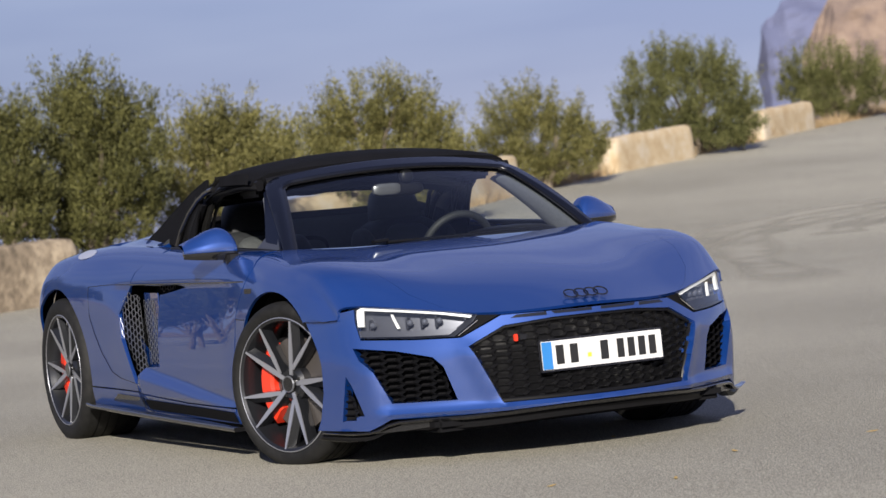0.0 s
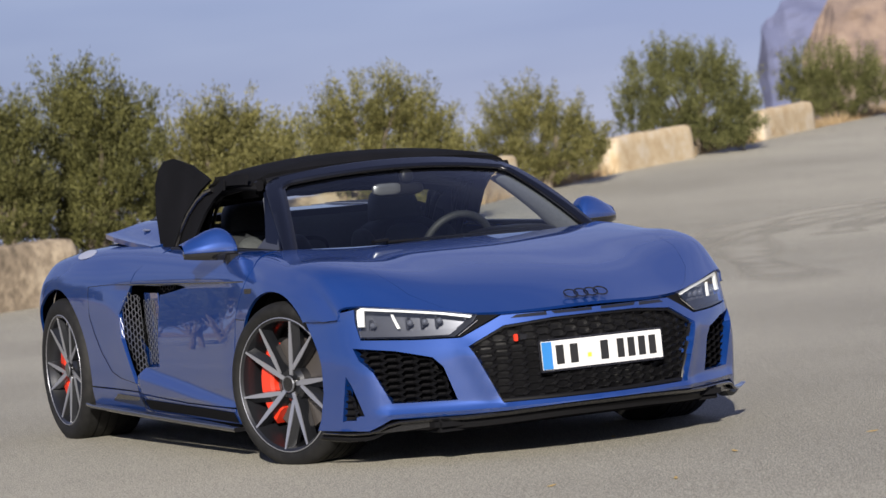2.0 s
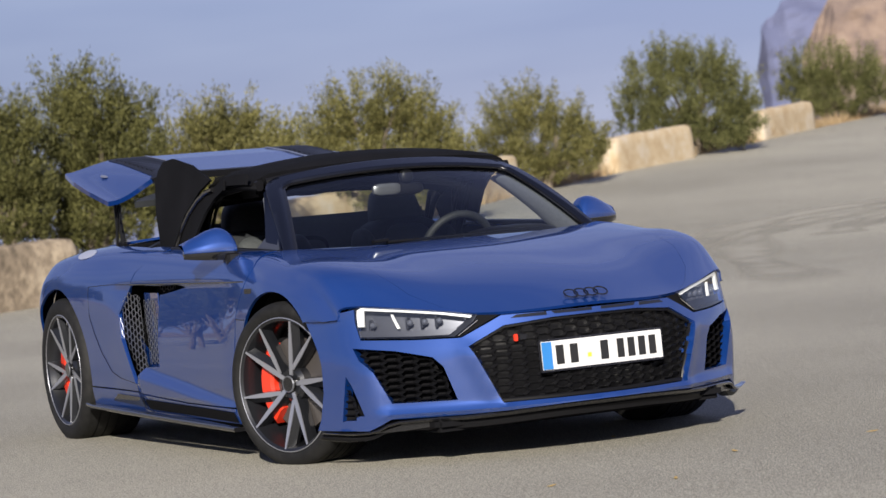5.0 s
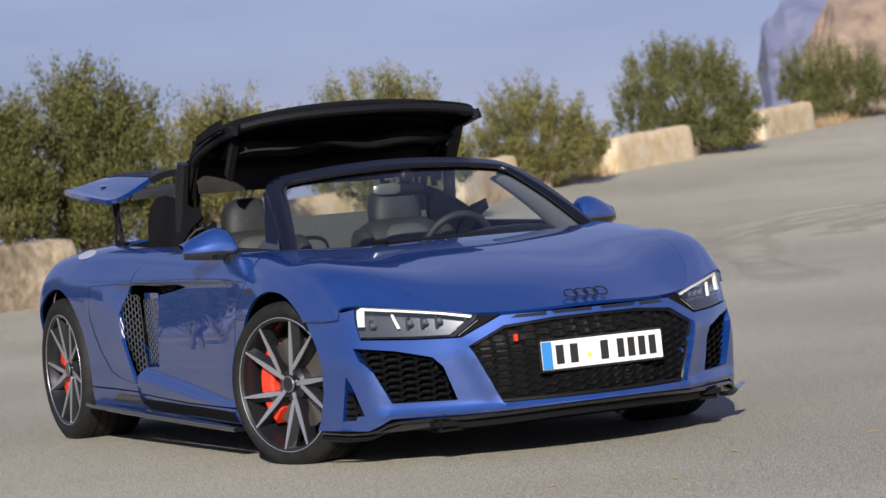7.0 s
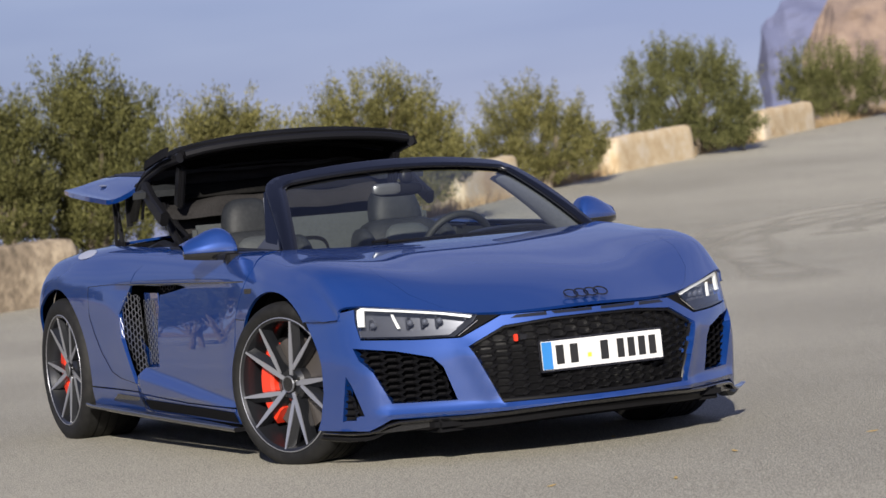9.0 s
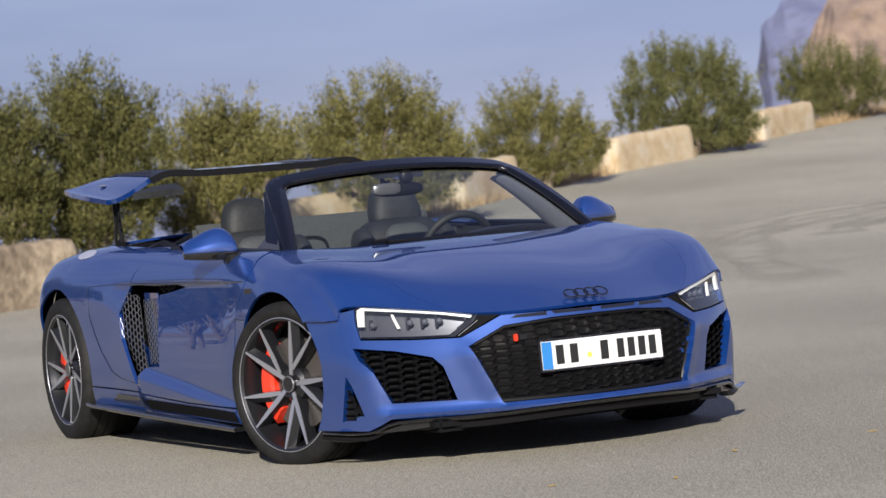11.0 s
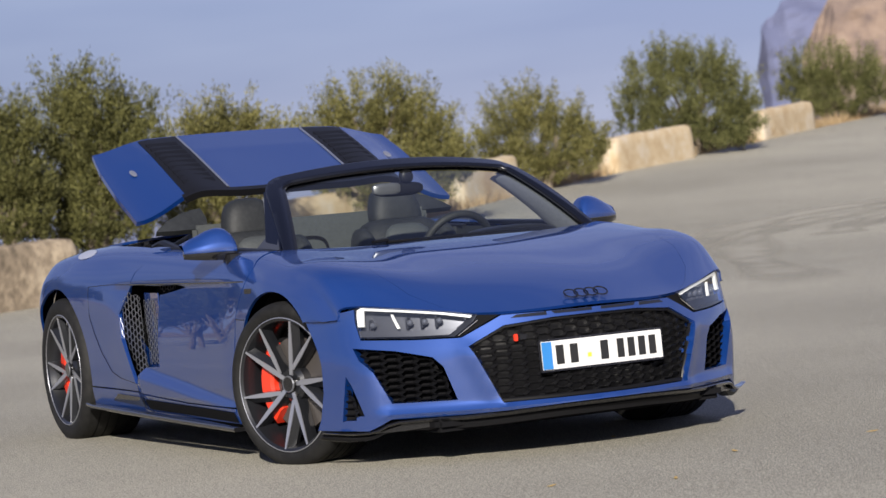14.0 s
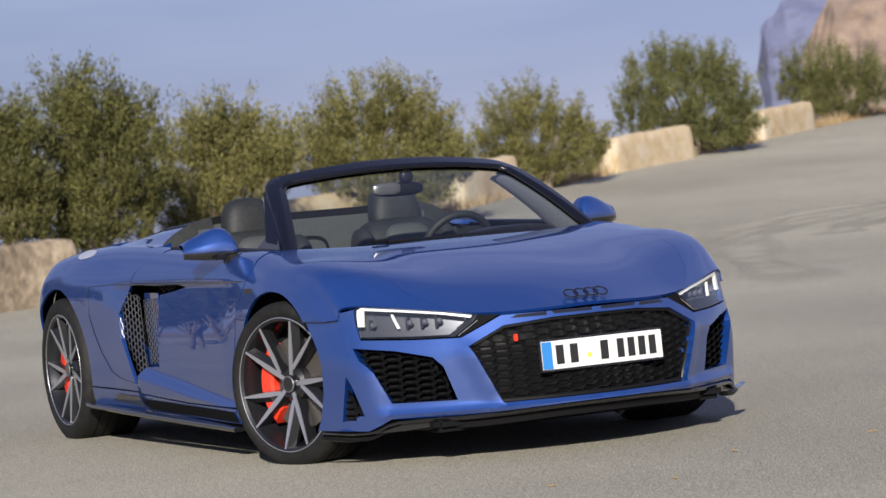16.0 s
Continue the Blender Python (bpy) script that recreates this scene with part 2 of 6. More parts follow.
tagged(link("road", road_sheet(), ASPHALT, True), "worn grey-brown asphalt road climbing to a bend", "road", kind="structure")


def wall_block(d0, s0, d1, s1, high, thick, seed, label):
    """A rendered limestone guard block with worn rounded edges, standing along the verge."""
    a, b = spot(d0, s0), spot(d1, s1)
    run = b - a
    n = max(4, int(run.length / 0.12))
    flat = Vector((run.x, run.y, 0)).normalized()
    back = Vector((-flat.y, flat.x, 0))
    if back.dot(AWAY) < 0:
        back = -back
    prof = [(0.0, -0.15), (0.02, 0.15), (0.03, 0.4), (0.05, 0.75), (0.09, 0.93), (0.18, 1.0), (0.5, 1.02), (0.82, 1.0), (0.93, 0.92), (0.97, 0.6), (1.0, -0.15)]
    bm = bmesh.new()
    rings = []
    for i in range(n + 1):
        f = i / n
        end = min(f, 1 - f) * run.length
        shrink = 1 - 0.16 * max(0, 1 - end / 0.15) ** 2
        c = a + run * f
        ring = []
        for u, w in prof:
            wob = noise.noise(c * 2.1 + Vector((u * 2, w * 2, seed))) * 0.025 + noise.noise(c * 4 + Vector((u * 3, w * 3, seed))) * 0.012
            p = c + back * ((u - 0.5) * shrink * thick + 0.5 * thick + wob) + Vector((0, 0, w * high * shrink + (wob if w > 0.1 else 0)))
            ring.append(bm.verts.new(p))
        rings.append(ring)
    for r, q in zip(rings, rings[1:]):
        for k in range(len(prof) - 1):
            bm.faces.new((r[k], r[k + 1], q[k + 1], q[k]))
    bm.faces.new(rings[0][::-1])
    bm.faces.new(rings[-1])
    bmesh.ops.recalc_face_normals(bm, faces=bm.faces)
    # the grey-brown block takes the stone with tree shade in its colour
    return tagged(link("guard_wall", bm, SHADED_STONE if "grey-brown" in label else LIMESTONE, True), label, "wall", "roadside guard blocks")


WALL = "weathered cream limestone guard block beside the road"


def at_px(d, px):
    return (px - 784) / 4950.0 * d


for k, (d0, p0, d1, p1, hi, th, lb) in enumerate([
        (33.2, -60, 35.0, 150, 0.80, 0.5, "weathered stone guard wall coloured grey-brown for olive-tree shade"),
        (41.5, 470, 44.5, 690, 0.72, 0.5, WALL), (48.5, 830, 50.8, 935, 0.72, 0.5, WALL),
        (54.6, 1105, 57.6, 1246, 0.70, 0.5, WALL), (62.3, 1368, 65.5, 1462, 0.66, 0.5, "low worn cream limestone guard block")]):
    wall_block(d0, at_px(d0, p0), d1, at_px(d1, p1), hi, th, k, lb)


def leaf_spray(bm, c, way, size, rnd, count):
    """A stretch of a twig: narrow pointed leaves that lie along it."""
    for _ in range(count):
        v = (way + Vector((rnd.gauss(0, 0.42), rnd.gauss(0, 0.42), rnd.gauss(0.1, 0.35)))).normalized()
        w = v.cross(Vector((rnd.gauss(0, 1), rnd.gauss(0, 1), rnd.gauss(0, 1)))).normalized()
        ln, wd = size * rnd.uniform(0.8, 1.5), size * rnd.uniform(0.13, 0.22)
        p = c + Vector((rnd.gauss(0, 1), rnd.gauss(0, 1), rnd.gauss(0, 1))) * size * 0.75
        bm.faces.new([bm.verts.new(q) for q in (p, p + v * ln * 0.5 + w * wd, p + v * ln, p + v * ln * 0.5 - w * wd)])


def limb(bm, pts, r0, r1, sides=6):
    """A tapered bent limb through pts."""
    rings = []
    for i, p in enumerate(pts):
        t = (pts[min(i + 1, len(pts) - 1)] - pts[max(i - 1, 0)]).normalized()
        u = t.orthogonal().normalized()
        w = t.cross(u)
        r = r0 + (r1 - r0) * i / (len(pts) - 1)
        rings.append([bm.verts.new(p + (u * math.cos(a) + w * math.sin(a)) * r) for a in [2 * math.pi * k / sides for k in range(sides)]])
    for a, b in zip(rings, rings[1:]):
        for k in range(sides):
            bm.faces.new((a[k], a[(k + 1) % sides], b[(k + 1) % sides], b[k]))
    bm.faces.new(rings[-1])


def olive_tree(base, high, lobes, leaf, seed, label, density=1.0, low=0.12):
    """lobes: (side offset, height, radius) of the crown's masses, in metres."""
    rnd = random.Random(seed)
    root = tagged(new("olive_tree"), label, "tree", "roadside trees")
    root.location = base
    tb, cb = bmesh.new(), bmesh.new()
    top = Vector((rnd.uniform(-0.3, 0.3), rnd.uniform(-0.3, 0.3), high * 0.55))
    pts = [Vector((0, 0, -0.1)).lerp(top, f) + Vector((rnd.gauss(0, 0.05), rnd.gauss(0, 0.05), 0)) for f in (0, 0.25, 0.5, 0.75, 1)]
    limb(tb, pts, 0.11, 0.04, 8)
    for so, h, r in lobes:
        deep = rnd.uniform(-0.5, 0.5) * 0.5
        c = SIDE * so + AWAY * deep + Vector((0, 0, h))
        st = Vector((so * 0.15, 0, high * 0.22))
        lb = bmesh.new()
        limb(lb, [st.lerp(c, f) + Vector((rnd.gauss(0, 0.06), rnd.gauss(0, 0.06), 0)) for f in (0, 0.35, 0.7, 1)], 0.05, 0.015, 5)
        link("limb", lb, BARK, False, root)
        clumps = int(165 * density * r * r / 0.36) + 18
        for _ in range(clumps):
            v = Vector((rnd.gauss(0, 1), rnd.gauss(0, 1), rnd.gauss(0, 1))).normalized()
            q = c + v * r * (rnd.uniform(0.25, 1.0) ** 0.5) * (rnd.uniform(1.02, 1.14) if rnd.random() < 0.10 else 1.0) * (1 + 0.36 * noise.noise(v * 2.6 + Vector((seed, so, h))))
            if q.z < low:
                continue
            out = (v * 0.7 + Vector((0, 0, 0.9))).normalized()
            tip = q + out * rnd.uniform(0.12, 0.36) * (1.5 if v.z > 0.3 else 0.8)
            for f, many in ((0.0, 20), (0.3, 18), (0.6, 15), (0.85, 11), (1.0, 7)):
                leaf_spray(cb, q.lerp(tip, f), out, 0.052, rnd, many)
    link("trunk", tb, BARK, False, root)
    link("crown", cb, leaf, False, root)
    return root


OLIVE = "dusty olive tree with a dense grey-green crown beside the road"


def px_tree(d, px, down, lobes, leaf, seed, label=OLIVE, base_lift=0.0, density=1.0):
    """lobes: (column, row, radius) on the roadside picture plane at distance d; turned into metres here."""
    s = at_px(d, px)
    b = spot(d, s, base_lift)
    out = []
    for x, y, r in lobes:
        y += down * max(0.0, min(1.0, (330 - y) / 90))
        hz = 357 - 0.0864 * (x - 784)
        out.append((at_px(d, x + 0.0864 * (hz - y)) - s, 0.993 + (hz - y - 13) / 4950 * d - b.z, 0.87 * r / 4950 * d))
    hi = max(h + r for _, h, r in out)
    return olive_tree(b, hi, out, leaf, seed, label, density)


px_tree(35.6, 20, 20, [(-10, 215, 50), (30, 205, 45), (-10, 300, 60), (40, 290, 55), (10, 380, 55), (55, 390, 45), (60, 330, 40)], LEAF_DEEP, 1)
px_tree(36.4, 170, 26, [(130, 150, 45), (185, 165, 50), (105, 210, 50), (165, 235, 65), (225, 200, 50), (262, 215, 35), (120, 300, 65), (200, 310, 65), (255, 290, 45), (100, 380, 55), (170, 390, 60), (230, 380, 50), (265, 345, 30)], LEAF_DEEP, 2)
px_tree(39.5, 395, 30, [(425, 185, 38), (375, 200, 40), (335, 235, 42), (410, 245, 55), (470, 235, 42), (505, 235, 35), (340, 300, 48), (420, 310, 60), (490, 290, 45), (380, 370, 50), (330, 380, 40)], LEAF, 3)
px_tree(43.5, 680, 34, [(700, 150, 42), (640, 160, 45), (590, 195, 45), (745, 170, 42), (790, 205, 40), (565, 240, 40), (640, 230, 55), (710, 235, 60), (780, 255, 45), (815, 255, 32), (600, 290, 45), (690, 300, 60), (770, 310, 45)], LEAF, 4)
px_tree(51.5, 985, 26, [(955, 165, 40), (910, 180, 40), (1005, 190, 40), (885, 215, 38), (950, 225, 50), (1020, 220, 42), (1060, 225, 32), (900, 255, 38), (975, 265, 40), (1040, 250, 30), (930, 285, 32)], LEAF, 5, density=0.7)
px_tree(58.6, 1240, 14, [(1190, 95, 40), (1245, 105, 40), (1150, 125, 42), (1275, 110, 36), (1310, 150, 42), (1130, 180, 38), (1200, 165, 52), (1260, 175, 50), (1320, 200, 38), (1170, 205, 35), (1245, 230, 40), (1300, 225, 40), (1330, 240, 22)], LEAF_GREEN, 6, "bushy green olive tree between two stone guard blocks", density=0.8)
px_tree(68.5, 1485, 10, [(1430, 110, 38), (1480, 105, 38), (1530, 105, 35), (1410, 140, 28), (1460, 150, 40), (1510, 150, 40), (1560, 130, 35), (1480, 190, 32), (1520, 185, 30), (1440, 175, 25)], LEAF_GREEN, 7, "low green roadside shrub in front of a rocky slope", density=0.75)

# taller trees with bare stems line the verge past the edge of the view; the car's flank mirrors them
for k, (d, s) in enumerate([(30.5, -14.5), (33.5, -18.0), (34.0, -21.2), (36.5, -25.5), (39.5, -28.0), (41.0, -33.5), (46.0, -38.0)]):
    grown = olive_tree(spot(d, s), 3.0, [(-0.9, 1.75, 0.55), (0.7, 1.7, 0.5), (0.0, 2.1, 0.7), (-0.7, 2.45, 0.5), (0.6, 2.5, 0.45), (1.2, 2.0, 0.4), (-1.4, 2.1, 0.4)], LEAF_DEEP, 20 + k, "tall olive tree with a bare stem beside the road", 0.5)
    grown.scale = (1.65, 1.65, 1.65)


def grass(count, seed):
    """Dry tufts along the verge and round the feet of the trees and blocks."""
    rnd = random.Random(seed)
    bm = bmesh.new()
    for _ in range(count):
        s = rnd.uniform(-7.5, 13)
        d = shoulder(s) + abs(rnd.gauss(0, 0.8)) - 0.12
        c = spot(d, s, -0.02)
        hi = rnd.uniform(0.06, 0.26) * (0.5 + rnd.random())
        for _ in range(5):
            a = rnd.uniform(0, 6.28)
            q = Vector((math.cos(a), math.sin(a), 0))
            b = c + q * rnd.uniform(0, 0.06)
            w = q.cross(Vector((0, 0, 1))) * rnd.uniform(0.006, 0.016)
            bm.faces.new([bm.verts.new(p) for p in (b - w, b + w, b + q * hi * 0.5 + Vector((0, 0, hi)))])
    return bm


tagged(link("dry_grass", grass(2600, 5), DRY_GRASS), "dry straw-coloured grass along the verge", "grass", kind="stuff")


def ribbon(points, wide, lift):
    """A band of pale dust on the road; its UVs run along and across it."""
    bm = bmesh.new()
    uv = bm.loops.layers.uv.new("across")
    rows = []
    n = 60
    for i in range(n + 1):
        k = i / n * (len(points) - 1)
        j = min(int(k), len(points) - 2)
        p, q = Vector(points[j]), Vector(points[j + 1])
        c = p.lerp(q, k - j)
        t = (Vector(points[min(j + 2, len(points) - 1)]) - Vector(points[max(j - 1, 0)])).normalized()
        w = wide * (0.8 + 0.2 * math.sin(i * 0.31))
        side = Vector((-t.y, t.x))
        row = []
        for m in (-1, -0.33, 0.33, 1):
            v = c + side * m * w
            rel = Vector((v.x - 10.261, v.y + 5.031, 0))
            row.append((bm.verts.new((v.x, v.y, rise(rel.dot(AWAY), rel.dot(SIDE)) + 0.012 + lift)), i / n, m))
        rows.append(row)
    for a, b in zip(rows, rows[1:]):
        for k in range(3):
            quad = (a[k], a[k + 1], b[k + 1], b[k])
            face = bm.faces.new([q[0] for q in quad])
            for loop, q in zip(face.loops, quad):
                loop[uv].uv = (q[1], 0.5 + 0.5 * q[2])
    bmesh.ops.recalc_face_normals(bm, faces=bm.faces)
    return bm


def thin_out(m, most):
    """Lets the dust lie thinner towards its edges and ends, in patches."""
    n, l, b = nodes_of(m)
    uv, split, patch, clear_, mix = n.new("ShaderNodeUVMap"), n.new("ShaderNodeSeparateXYZ"), n.new("ShaderNodeTexNoise"), n.new("ShaderNodeBsdfTransparent"), n.new("ShaderNodeMixShader")
    uv.uv_map = "across"
    l.new(uv.outputs[0], split.inputs[0])

    def maths(op, x, y):
        k = n.new("ShaderNodeMath")
        k.operation = op
        k.use_clamp = op == 'MULTIPLY'
        for i, v in enumerate((x, y)):
            if isinstance(v, (int, float)):
                k.inputs[i].default_value = v
            else:
                l.new(v, k.inputs[i])
        return k.outputs[0]

    def hump(v, gain):
        return maths('MULTIPLY', maths('MULTIPLY', v, maths('SUBTRACT', 1.0, v)), gain)
    co = n.new("ShaderNodeTexCoord")
    patch.inputs["Scale"].default_value, patch.inputs["Detail"].default_value = 1.3, 5
    l.new(co.outputs["Object"], patch.inputs["Vector"])
    fade = maths('MULTIPLY', hump(split.outputs[0], 9.0), hump(split.outputs[1], 3.6))
    fade = maths('MULTIPLY', maths('MULTIPLY', fade, maths('MULTIPLY', patch.outputs[0], 1.7)), most)
    l.new(fade, mix.inputs[0]), l.new(clear_.outputs[0], mix.inputs[1]), l.new(b.outputs[0], mix.inputs[2]), l.new(mix.outputs[0], n["Material Output"].inputs[0])
    return m


thin_out(DUST, 0.9)
for k, (pts, w) in enumerate([([(-19.0, 11.9), (-20.69, 13.23), (-22.26, 14.59), (-23.37, 15.87), (-24.0, 17.2), (-24.3, 18.6), (-24.5, 20.2)], 0.55),
                              ([(-10.53, 8.39), (-13.17, 9.71), (-16.24, 11.29), (-18.97, 12.89), (-20.78, 14.1), (-22.2, 15.69), (-22.87, 17.04), (-23.1, 18.2)], 0.5),
                              ([(-19.4, 14.5), (-20.21, 15.18), (-21.27, 16.21), (-21.65, 16.81), (-21.9, 17.6)], 0.45)]):
    tagged(link("dust_trail", ribbon(pts, w, 0.004 + 0.001 * k), DUST), "pale curved dust trail on the asphalt", "road marking", kind="structure")

LEAF_YELLOW = speckle(material("fallen_leaf_yellow", (0.5, 0.32, 0.06), 0.7), ((0.36, 0.2, 0.04), (0.52, 0.33, 0.07), (0.62, 0.44, 0.12)), 90)
for k, (x, y, a) in enumerate([(1.96, -0.77, 30), (1.66, 0.13, 80), (1.63, 0.74, 10), (0.62, 0.21, 75), (2.22, -0.44, 60), (1.2, 1.35, 120)]):
    bm = bmesh.new()
    rim_ = [(0.0, -0.028), (0.006, -0.012), (0.007, 0.006), (0.003, 0.022), (0.0, 0.030), (-0.003, 0.022), (-0.007, 0.006), (-0.006, -0.012)]
    up = [bm.verts.new((p, q, 0.004 + 0.15 * abs(p) + 3 * q * q)) for p, q in rim_]
    dn = [bm.verts.new((p, q, 0.003 + 0.15 * abs(p) + 3 * q * q)) for p, q in rim_]
    bm.faces.new(up), bm.faces.new(dn[::-1])
    for i in range(8):
        bm.faces.new((up[i], dn[i], dn[(i + 1) % 8], up[(i + 1) % 8]))
    bmesh.ops.recalc_face_normals(bm, faces=bm.faces)
    lf = tagged(link("fallen_leaf", bm, LEAF_YELLOW), "small dry yellow leaf lying on the asphalt", "leaf", "leaves on the road")
    lf.matrix_basis = pose(x, y, 0.012, 0, 0, a)


def cliff(name, d, px0, px1, tops, mat, label, seed, rough):
    """A distant rock face: a ridge over a line of heights, with ledges and gullies."""
    bm = bmesh.new()
    cols = 90
    rows = 44
    grid = []
    for i in range(cols + 1):
        f = i / cols
        px = px0 + (px1 - px0) * f
        k = f * (len(tops) - 1)
        j = min(int(k), len(tops) - 2)
        top = tops[j] + (tops[j + 1] - tops[j]) * (k - j)
        hz = 357 - 0.0864 * (px - 784)
        ztop = 0.993 + (hz - top) / 4950 * d
        col = []
        for r in range(rows + 1):
            g = r / rows
            s = at_px(d, px)
            z = -40 + (ztop + 40) * g
            v = Vector((s * 0.02 * rough, z * 0.035 * rough, seed))
            push = (noise.noise(v) * 18 + noise.noise(v * 3.1) * 8 + noise.noise(v * 8) * 3) * (d / 1000) + g * g * 45 * d / 1000
            p = Vector((10.261, -5.031, 0)) + AWAY * (d + push) + SIDE * s
            col.append(bm.verts.new((p.x, p.y, z)))
        deep = Vector((10.261, -5.031, 0)) + AWAY * (d * 1.3) + SIDE * at_px(d * 1.3, px)
        col.append(bm.verts.new((deep.x, deep.y, ztop * 1.02)))
        grid.append(col)
    for a, b in zip(grid, grid[1:]):
        for r in range(rows + 1):
            bm.faces.new((a[r], b[r], b[r + 1], a[r + 1]))
    bmesh.ops.recalc_face_normals(bm, faces=bm.faces)
    return tagged(link(name, bm, mat, False), label, "cliff", kind="structure")


# distance haze on the far cliff comes from its painted colour
cliff("backdrop_cliff", 1500, 1392, 1602, [110, 34, 20, 15, 2, -15, -20, -22, -25, -30, -35, -35, -35, -38, -40, -42, -45, -50, -50, -55, -60], HAZED_CLIFF, "rock cliff far away, blue-grey from haze painted into its colour", 3, 0.5)
cliff("backdrop_slope", 420, 1474, 1834, [90, 25, -25, -30, -40, -50, -60, -70, -80, -85, -90, -90, -90], NEAR_CLIFF, "sunlit pinkish-brown rock slope behind the bend", 9, 1.6)
# ---- the car: shape ----
# axes: x forward from the front axle, y to the car's left, z up; the body is a family of cross-sections along x


def curve(pairs):
    """A smooth curve through (position, value) knots, for arrays."""
    k = np.array(sorted(pairs), float)
    x, v = k[:, 0], k[:, 1]
    d = np.gradient(v, x)

    def at(q):
        q = np.clip(np.asarray(q, float), x[0], x[-1])
        i = np.clip(np.searchsorted(x, q) - 1, 0, len(x) - 2)
        h = x[i + 1] - x[i]
        t = (q - x[i]) / h
        return ((2 * t**3 - 3 * t**2 + 1) * v[i] + (t**3 - 2 * t**2 + t) * h * d[i] + (3 * t**2 - 2 * t**3) * v[i + 1] + (t**3 - t**2) * h * d[i + 1])
    return at


STATIONS = (0.93, 0.70, 0.40, 0.10, -0.35, -0.9, -1.4, -1.9, -2.3, -2.65, -3.0, -3.3, -3.5)


def along(*values):
    return curve(list(zip(STATIONS, values)))


Z_MID = along(0.565, 0.664, 0.750, 0.808, 0.848, 0.83, 0.86, 0.93, 0.95, 0.935, 0.905, 0.87, 0.83)
Z_HALF = along(0.562, 0.670, 0.752, 0.808, 0.845, 0.835, 0.865, 0.94, 0.95, 0.935, 0.90, 0.86, 0.81)
Y_CREST = along(0.80, 0.795, 0.785, 0.775, 0.77, 0.775, 0.785, 0.80, 0.81, 0.81, 0.79, 0.75, 0.70)
Z_CREST = along(0.622, 0.735, 0.794, 0.811, 0.848, 0.862, 0.882, 0.905, 0.91, 0.90, 0.87, 0.82, 0.76)
Y_SHOULDER = along(0.855, 0.875, 0.89, 0.898, 0.893, 0.893, 0.898, 0.908, 0.923, 0.933, 0.918, 0.85, 0.77)
Z_SHOULDER = along(0.578, 0.68, 0.735, 0.757, 0.775, 0.785, 0.795, 0.815, 0.83, 0.82, 0.79, 0.74, 0.69)
Y_WIDE = along(0.882, 0.912, 0.938, 0.95, 0.94, 0.926, 0.931, 0.948, 0.968, 0.98, 0.968, 0.89, 0.80)
Z_WIDE = along(0.53, 0.585, 0.62, 0.635, 0.625, 0.585, 0.595, 0.66, 0.69, 0.68, 0.65, 0.6, 0.56)
Y_WAIST = along(0.89, 0.912, 0.935, 0.945, 0.942, 0.937, 0.940, 0.950, 0.964, 0.972, 0.957, 0.88, 0.79)
Y_LOW = along(0.89, 0.912, 0.932, 0.94, 0.938, 0.932, 0.934, 0.940, 0.955, 0.965, 0.95, 0.87, 0.78)
Y_SILL = along(0.88, 0.90, 0.92, 0.925, 0.925, 0.915, 0.91, 0.915, 0.93, 0.935, 0.92, 0.84, 0.76)
NK = 7


def body(s, u):
    """The body's surface: s runs along the car, u from the middle of its back (0) to the sill (1); u below 0 is the right side."""
    s, u = np.broadcast_arrays(np.asarray(s, float), np.asarray(u, float))
    side, a = np.where(u < 0, -1.0, 1.0), np.abs(u)
    yc = Y_CREST(s)
    ys = np.stack([0 * yc, 0.52 * yc, yc, Y_SHOULDER(s), Y_WIDE(s), Y_WAIST(s), Y_LOW(s), Y_SILL(s)])
    zs = np.stack([Z_MID(s), Z_HALF(s), Z_CREST(s), Z_SHOULDER(s), Z_WIDE(s), 0.44 + 0 * s, 0.27 + 0 * s, 0.15 + 0 * s])
    q = np.clip(a, 0, 1) * NK
    i = np.clip(q.astype(int), 0, NK - 1)
    t = q - i

    def pick(c, j):
        return np.take_along_axis(c, np.clip(j, 0, NK)[None], 0)[0]

    def run(c, odd):
        p1, p2 = pick(c, i), pick(c, i + 1)
        p0 = np.where(i > 0, pick(c, i - 1), (-1 if odd else 1) * pick(c, i + 1))
        p3 = np.where(i < NK - 1, pick(c, i + 2), 2 * p2 - p1)
        return 0.5 * (2 * p1 + (p2 - p0) * t + (2 * p0 - 5 * p1 + 4 * p2 - p3) * t**2 + (3 * p1 - p0 - 3 * p2 + p3) * t**3)
    y, z = run(ys, True), run(zs, False)
    # the doors are drawn in under the shoulder line and round out towards the sill
    waist_ = 0.938 - 0.35 * (z - 0.38) ** 2 + 0.035 * (s + 1.05) ** 2
    w_ = np.clip((-0.30 - s) / 0.28, 0, 1) * np.clip((s + 2.02) / 0.40, 0, 1)
    w_ = w_ * w_ * (3 - 2 * w_) * np.clip((z - 0.24) / 0.06, 0, 1) * np.clip((0.752 - z) / 0.035, 0, 1)
    y = np.where(a > 0.3, y * (1 - w_) + waist_ * w_, y)
    # the doors' lower edge stands out below a rising crease
    edge_ = 0.375 - 0.115 * (s + 1.5)
    near = np.clip((s + 1.66) / 0.12, 0, 1) * np.clip((-0.36 - s) / 0.12, 0, 1)
    k_ = np.clip((edge_ - z) / 0.06, 0, 1)
    y = y + np.where(a > 0.5, 0.030 * near * k_ * k_ * (3 - 2 * k_) * np.clip((z - 0.15) / 0.10, 0, 1), 0)
    bow = 0.65 * y**2 * (np.clip(s + 0.3, 0, 9) / 1.25) ** 1.15
    tail = 0.28 * y**2 * np.clip((-2.9 - s) / 0.5, 0, 2)
    return np.stack([s - bow + tail, side * y, z], -1)


